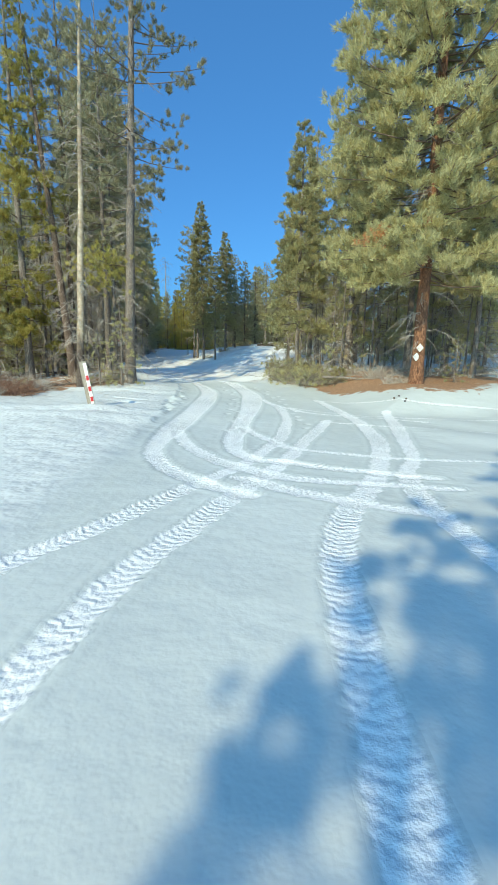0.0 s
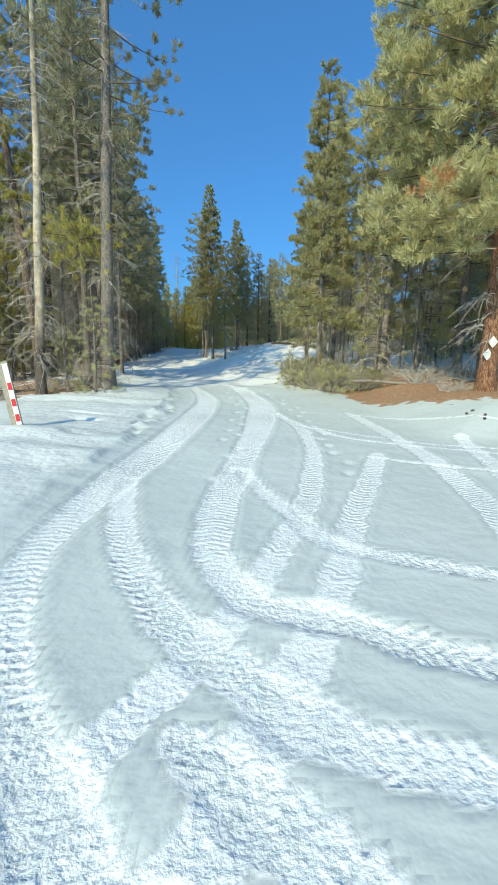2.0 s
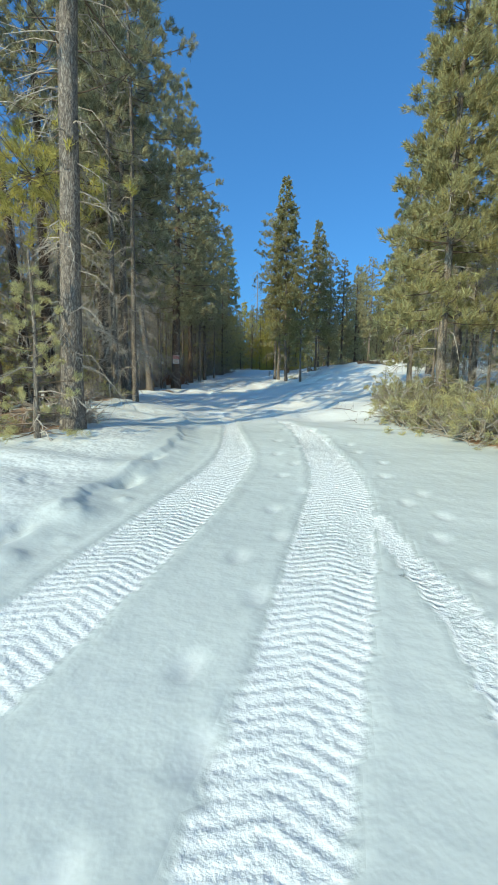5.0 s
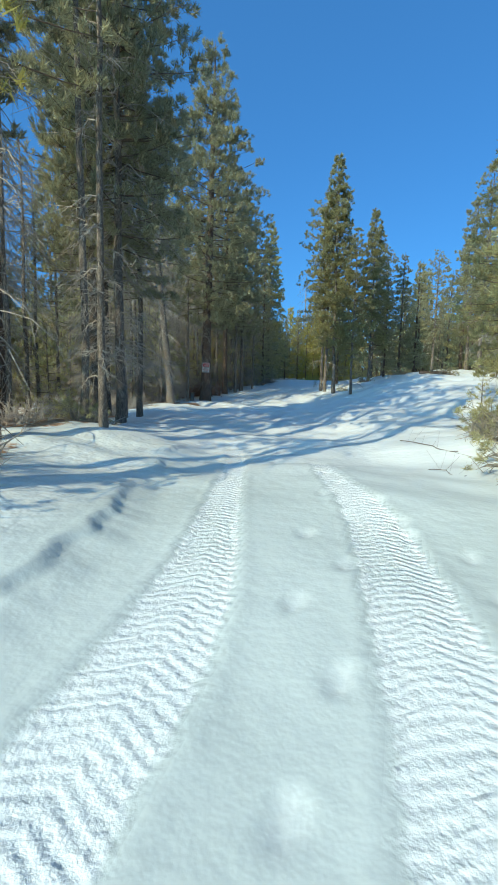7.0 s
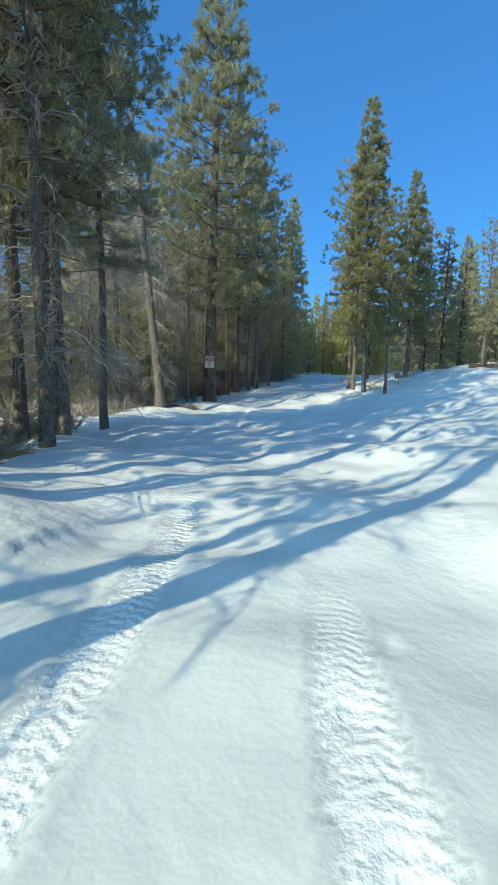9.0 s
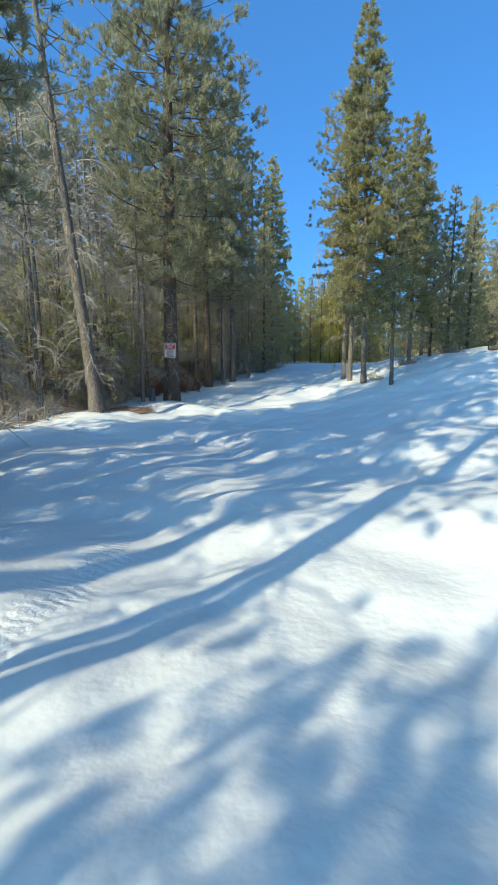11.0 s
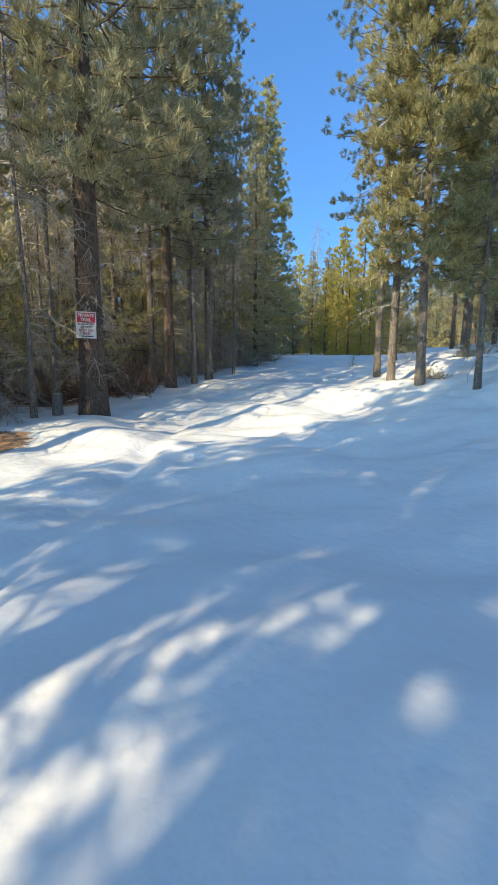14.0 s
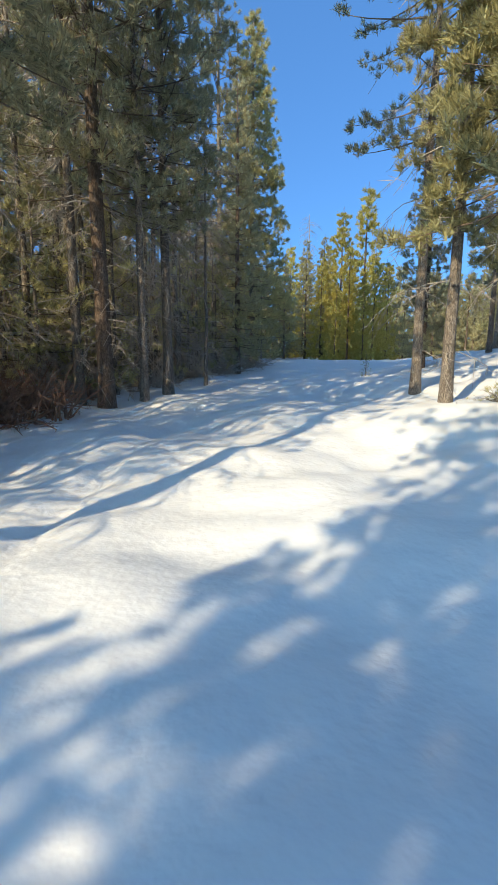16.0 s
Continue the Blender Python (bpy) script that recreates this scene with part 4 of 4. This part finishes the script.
def bm_part(name, bm, material, parent, label=""):
    me = bpy.data.meshes.new(name)
    bm.to_mesh(me)
    bm.free()
    me.materials.append(material)
    return part(name, me, parent, label)


WHITE_PAINT = plain("white_reflective_sheet", (0.78, 0.77, 0.72), 0.35, 0.06, 30)
RED_SHEET = plain("red_reflective_sheet", (0.55, 0.03, 0.035), 0.35, 0.12, 30)
GREY_WOOD = plain("weathered_stake", (0.33, 0.29, 0.23), 0.85, 0.25, 18)
SIGN_WHITE = plain("sign_white", (0.74, 0.72, 0.70), 0.4, 0.06, 25)
SIGN_RED = plain("sign_red", (0.50, 0.035, 0.05), 0.4, 0.1, 25)
SIGN_BLACK = plain("sign_black", (0.03, 0.03, 0.03), 0.5, 0.1, 25)
CUT_WOOD = plain("cut_wood", (0.52, 0.42, 0.30), 0.8, 0.2, 20)


def marker_post(x, y):
    post = new("marker_post")
    tagged(post, "leaning wooden snow stake with a red and white reflective strip", "post")
    bm = bmesh.new()
    box(bm, -0.095, 0.095, -0.02, 0.02, -0.3, 1.12, 0.006)
    bm_part("stake", bm, GREY_WOOD, post)
    bm = bmesh.new()
    box(bm, 0.0, 0.09, -0.026, -0.0205, 0.0, 1.08, 0.001)
    bm_part("reflective_strip", bm, WHITE_PAINT, post, "white reflective strip")
    for z in (0.06, 0.33, 0.62):
        bm = bmesh.new()
        box(bm, 0.01, 0.082, -0.031, -0.0265, z, z + 0.13, 0.001)
        bm_part("red_band", bm, RED_SHEET, post, "red reflective band")
    post.matrix_basis = Matrix.Translation((x, y, G(x, y))) @ pose(0, 0, 0, 0, -9, 8)


marker_post(-4.3, 12.25)


def trail_marker(p, facing, turn):
    bm = bmesh.new()
    box(bm, -0.11, 0.11, -0.004, 0.004, -0.11, 0.11, 0.0015)
    me = bpy.data.meshes.new("trail_marker")
    bm.to_mesh(me)
    bm.free()
    me.materials.append(WHITE_PAINT)
    ob = tagged(new("trail_marker", me), "pale diamond trail marker nailed to orange pine bark", "trail marker", "diamond markers")
    ob.matrix_basis = Matrix.Translation(p) @ Matrix.Rotation(facing, 4, "Z") @ Matrix.Rotation(turn, 4, "Y")


trail_marker((5.99, 16.63, 1.92), 0.3, radians(45))
trail_marker((5.90, 16.66, 1.60), 0.3, radians(47))


def words(name, body, size, material, parent, x, z, wide):
    cu = bpy.data.curves.new(name, "FONT")
    cu.body, cu.size, cu.align_x, cu.align_y = body, size, "CENTER", "CENTER"
    cu.extrude, cu.offset = 0.0012, size * 0.02
    tmp = new(name, cu)
    dg = bpy.context.evaluated_depsgraph_get()
    me = bpy.data.meshes.new_from_object(tmp.evaluated_get(dg))
    w = max(v.co.x for v in me.vertices) - min(v.co.x for v in me.vertices)
    bpy.data.objects.remove(tmp)
    me.transform(Matrix.Diagonal((wide / w, 1, 1, 1)))
    me.transform(Matrix.Translation((x, -0.0065, z)) @ Matrix.Rotation(radians(90), 4, "X"))
    me.materials.clear()
    me.materials.append(material)
    return part(name, me, parent)


def notice(p, facing):
    root = new("trail_sign")
    tagged(root, "red and white private trail notice fixed to a dark trunk", "sign")
    w, h = 0.457, 0.60
    bm = bmesh.new()
    box(bm, -w / 2, w / 2, -0.002, 0.002, -h / 2, h / 2, 0.001)
    bm_part("panel", bm, SIGN_WHITE, root)
    bm = bmesh.new()
    box(bm, -w / 2 + 0.025, w / 2 - 0.025, -0.0045, -0.0022, 0.055, h / 2 - 0.025)
    bm_part("red_field", bm, SIGN_RED, root)
    words("lettering", "PRIVATE", 0.10, SIGN_WHITE, root, 0, 0.215, 0.35)
    words("lettering", "TRAIL", 0.10, SIGN_WHITE, root, 0, 0.115, 0.24)
    words("lettering", "AUTHORIZED", 0.065, SIGN_BLACK, root, 0, 0.02, 0.37)
    words("lettering", "USE ONLY", 0.065, SIGN_BLACK, root, 0, -0.045, 0.28)
    words("lettering", "STAY ON", 0.085, SIGN_RED, root, 0, -0.12, 0.31)
    words("lettering", "TRAIL!", 0.085, SIGN_RED, root, 0, -0.195, 0.24)
    bm = bmesh.new()
    box(bm, -0.16, 0.16, -0.0045, -0.0022, -0.265, -0.245)
    bm_part("small_print", bm, SIGN_BLACK, root)
    for z in (h / 2 - 0.014, -h / 2 + 0.014):
        bm = bmesh.new()
        bmesh.ops.create_cone(bm, cap_ends=True, segments=8, radius1=0.007, radius2=0.004, depth=0.006, matrix=Matrix.Translation((0, -0.005, z)) @ Matrix.Rotation(radians(90), 4, "X"))
        bm_part("nail", bm, GREY_WOOD, root)
    root.matrix_basis = Matrix.Translation(p) @ Matrix.Rotation(facing, 4, "Z") @ Matrix.Rotation(radians(2), 4, "Y")


notice((-12.16, 42.93, 2.55), radians(28))


def stump(x, y, r, h):
    root = tagged(new("tree_stump"), "short pale sawn stump beside a pine", "stump")
    part("bole", Tubes().add([(0, 0, -0.2), (0, 0, 0.06), (0.01, 0, h)], [r * 1.3, r * 1.1, r], 12).mesh("bole", DEADWOOD), root)
    bm = bmesh.new()
    bmesh.ops.create_cone(bm, cap_ends=True, segments=14, radius1=r * 0.94, radius2=r * 0.9, depth=0.02, matrix=Matrix.Translation((0.01, 0, h + 0.008)))
    bm_part("sawn_top", bm, CUT_WOOD, root, "pale sawn wood face")
    root.location = (x, y, G(x, y))


stump(-13.0, 42.75, 0.12, 0.5)


def log(x, y, turn, length, r, label, wood=BARK_DARK):
    rg = np.random.default_rng(int(100 * abs(x) + y))
    n = 8
    pts = [(length * (i / (n - 1) - 0.5), 0.03 * rg.normal(), r * 0.7 + 0.02 * rg.normal()) for i in range(n)]
    t = Tubes().add(pts, [r * (1 - 0.25 * i / n) for i in range(n)], 9)
    for i in range(5):
        b = np.array(pts[rg.integers(1, n - 1)])
        e = b + np.array([rg.normal(0, 0.15), rg.normal(0, 0.15), rg.uniform(0.15, 0.35)])
        t.add([b, (b + e) / 2, e], [r * 0.3, r * 0.2, r * 0.1], 4)
    ob = tagged(new("fallen_log", t.mesh("fallen_log", wood)), label, "log")
    ob.matrix_basis = Matrix.Translation((x, y, G(x, y))) @ Matrix.Rotation(turn, 4, "Z")


log(1.7, 51.6, 0.3, 1.9, 0.12, "dark fallen log lying on the snow")
log(4.7, 19.9, -0.1, 3.2, 0.055, "thin pale fallen pole on the pine litter", DEADWOOD)
log(7.2, 20.8, 0.25, 2.4, 0.05, "thin grey fallen pole among dead twigs", DEADWOOD)
log(0.08, 25.9, -0.96, 1.7, 0.009, "long dead twig lying on the snow", BARK_DARK)
log(0.32, 24.05, -0.65, 0.65, 0.006, "short dead twig lying on the snow", BARK_DARK)
log(-8.0, 18.2, 0.5, 2.2, 0.07, "thin fallen pole under the pines")
log(-11.6, 28.9, 0.9, 2.4, 0.07, "thin fallen pole at the wood's edge")


def pine_cone(x, y, turn, size):
    bm = bmesh.new()
    for i in range(46):
        f = i / 45
        a, r, z = i * 2.4, math.sin(math.pi * (0.12 + 0.83 * f)) * 0.034, 0.1 * f
        c, sn = math.cos(a), math.sin(a)
        root = bm.verts.new((c * r * 0.3, sn * r * 0.3, z - 0.01))
        l = bm.verts.new((c * r - sn * 0.011, sn * r + c * 0.011, z))
        m = bm.verts.new((c * r * 1.2, sn * r * 1.2, z + 0.008))
        q = bm.verts.new((c * r + sn * 0.011, sn * r - c * 0.011, z))
        up = bm.verts.new((c * r * 0.6, sn * r * 0.6, z + 0.012))
        for f3 in ((root, q, l), (l, q, m), (l, m, up), (m, q, up)):
            bm.faces.new(f3)
    me = bpy.data.meshes.new("pine_cone")
    bm.to_mesh(me)
    bm.free()
    me.materials.append(CONE)
    ob = tagged(new("pine_cone", me), "dark open pine cone lying on the snow", "pine cone", "fallen cones")
    ob.matrix_basis = Matrix.Translation((x, y, G(x, y) + 0.03 * size)) @ Matrix.Rotation(turn, 4, "Z") @ Matrix.Rotation(radians(84), 4, "X") @ Matrix.Scale(size, 4)


CONE = plain("cone_scales", (0.10, 0.06, 0.04), 0.8, 0.35, 40)
for x, y, a in ((4.62, 13.87, 0.4), (4.72, 14.05, 2.1), (4.59, 14.4, 1.2), (4.45, 14.2, 3.6)):
    pine_cone(x, y, a, 0.75)


def heap(seed, spread, tall, sticks, greens, needles, name, label, stem, category):
    """Tangled stems, with or without needles."""
    rg = np.random.default_rng(seed)
    root = tagged(new(name), label, category)
    t, centres, ways = Tubes(), [], []
    for i in range(sticks):
        a, r = rg.uniform(0, 6.28), spread * math.sqrt(rg.uniform(0, 1)) * 0.8
        p = np.array([r * math.cos(a), r * math.sin(a), 0.0])
        d = np.array([rg.normal(0, 0.6), rg.normal(0, 0.6), rg.uniform(0.25, 1.1)])
        d /= np.linalg.norm(d)
        ln = tall * rg.uniform(0.6, 1.35)
        pts = [p + d * ln * s + np.array([0, 0, -0.35 * ln * s * s]) + rg.normal(0, 0.04, 3) * s for s in (0, 0.35, 0.7, 1.0)]
        t.add(pts, [0.021, 0.016, 0.010, 0.004], 4)
        for q in range(4):
            s = rg.uniform(0.3, 1.0)
            b = p + d * ln * s + np.array([0, 0, -0.35 * ln * s * s])
            e = b + d * 0.12 + rg.normal(0, 0.13, 3)
            t.add([b, e], [0.006, 0.003], 3)
            if rg.random() < greens:
                centres.append(e)
                w = e - b
                ways.append(w / (np.linalg.norm(w) + 1e-6))
    tagged(part("stemwork", t.mesh("stemwork", stem), root), kind="stuff")
    if centres:
        tagged(part("foliage", tri_mesh("foliage", tufts(rg, centres, ways, 0.30, 34, 0.005, 0.10), needles), root), kind="stuff")
    return root


HEAP_STEM = plain("drying_branch", (0.32, 0.28, 0.23), 0.9, 0.35, 20)
REDTWIG = plain("reddish_twig", (0.27, 0.15, 0.10), 0.9, 0.35, 20)
H = {
    "green": heap(61, 0.9, 1.0, 55, 0.6, DARKGREEN, "brush_heap", "heap of cut pine branches with drying needles on the snow", HEAP_STEM, "brush"),
    "grey": heap(62, 1.0, 0.8, 75, 0.25, OLIVE, "brush_heap", "tangled heap of bare grey branches at the trail's edge", HEAP_STEM, "brush"),
    "red": heap(63, 0.9, 1.1, 110, 0.0, RUST, "bare_shrub", "leafless reddish-brown shrub at the wood's edge", REDTWIG, "shrub"),
    "tan": heap(64, 0.7, 0.9, 70, 0.0, RUST, "bare_shrub", "dry leafless tan shrub under the pines", TWIG, "shrub"),
}
for k, x, y, s in [
    ("green", 1.75, 27.5, 0.9), ("grey", 1.6, 26.4, 1.0), ("green", 1.75, 25.0, 0.95), ("green", 2.5, 25.4, 1.3), ("grey", 2.0, 24.1, 1.15), ("green", 2.2, 23.2, 1.15), ("green", 3.0, 23.6, 1.3), ("grey", 2.55, 22.3, 1.1), ("green", 3.0, 21.7, 1.05), ("grey", 3.3, 21.2, 0.95), ("green", 3.7, 20.6, 0.75),
    ("tan", 5.3, 19.6, 0.8), ("tan", 5.35, 17.3, 0.6), ("tan", 4.6, 21.6, 0.8), ("tan", 7.4, 20.4, 0.9), ("tan", 6.3, 21.2, 1.0), ("tan", 8.9, 20.7, 0.9), ("tan", 10.4, 21.6, 1.0), ("tan", 3.8, 23.0, 1.0),
    ("red", -13.5, 46.4, 1.25), ("red", -14.4, 46.8, 1.1), ("red", -13.9, 45.4, 0.9), ("red", -15.0, 44.0, 1.0),
    ("tan", -8.2, 17.0, 0.9), ("red", -7.7, 15.2, 0.7), ("tan", -8.4, 14.7, 0.7), ("red", -8.7, 15.5, 0.8), ("tan", -7.5, 16.5, 0.6), ("red", -9.6, 14.6, 0.8), ("red", -9.4, 15.9, 0.9), ("tan", -10.3, 15.6, 1.0), ("red", -11.3, 15.3, 1.0), ("grey", -7.3, 24.7, 0.7), ("tan", -7.6, 23.6, 0.8), ("grey", -8.2, 25.5, 0.8), ("tan", -5.6, 20.2, 0.8), ("tan", -6.3, 21.0, 0.9), ("grey", -5.9, 19.9, 0.6), ("tan", -7.0, 19.0, 0.8),
    ("tan", -9.0, 27.4, 1.0), ("grey", -9.9, 28.0, 0.9), ("tan", -10.8, 29.6, 1.0), ("tan", -11.9, 32.0, 1.0), ("tan", -12.7, 34.4, 1.0), ("tan", -13.2, 36.8, 1.0), ("tan", -13.5, 39.4, 1.1), ("tan", -13.9, 41.4, 1.0),
    ("tan", -14.0, 49.6, 1.1), ("tan", -13.6, 51.4, 1.0), ("tan", -13.2, 53.6, 1.0), ("tan", -13.0, 55.4, 1.0), ("tan", -12.6, 58.4, 1.0), ("tan", -15.0, 37.5, 1.3), ("tan", -15.5, 41.0, 1.3), ("tan", -14.6, 33.0, 1.3),
    ("grey", -4.3, 48.8, 0.5), ("grey", -3.0, 51.0, 0.6), ("grey", 2.4, 52.0, 0.9), ("grey", -0.5, 56.0, 0.7),
]:
    plant(H[k], x, y, rng.uniform(0, 6.28), s)
for ob in [*bpy.data.objects]:
    if "placed" in ob:
        del ob["placed"]
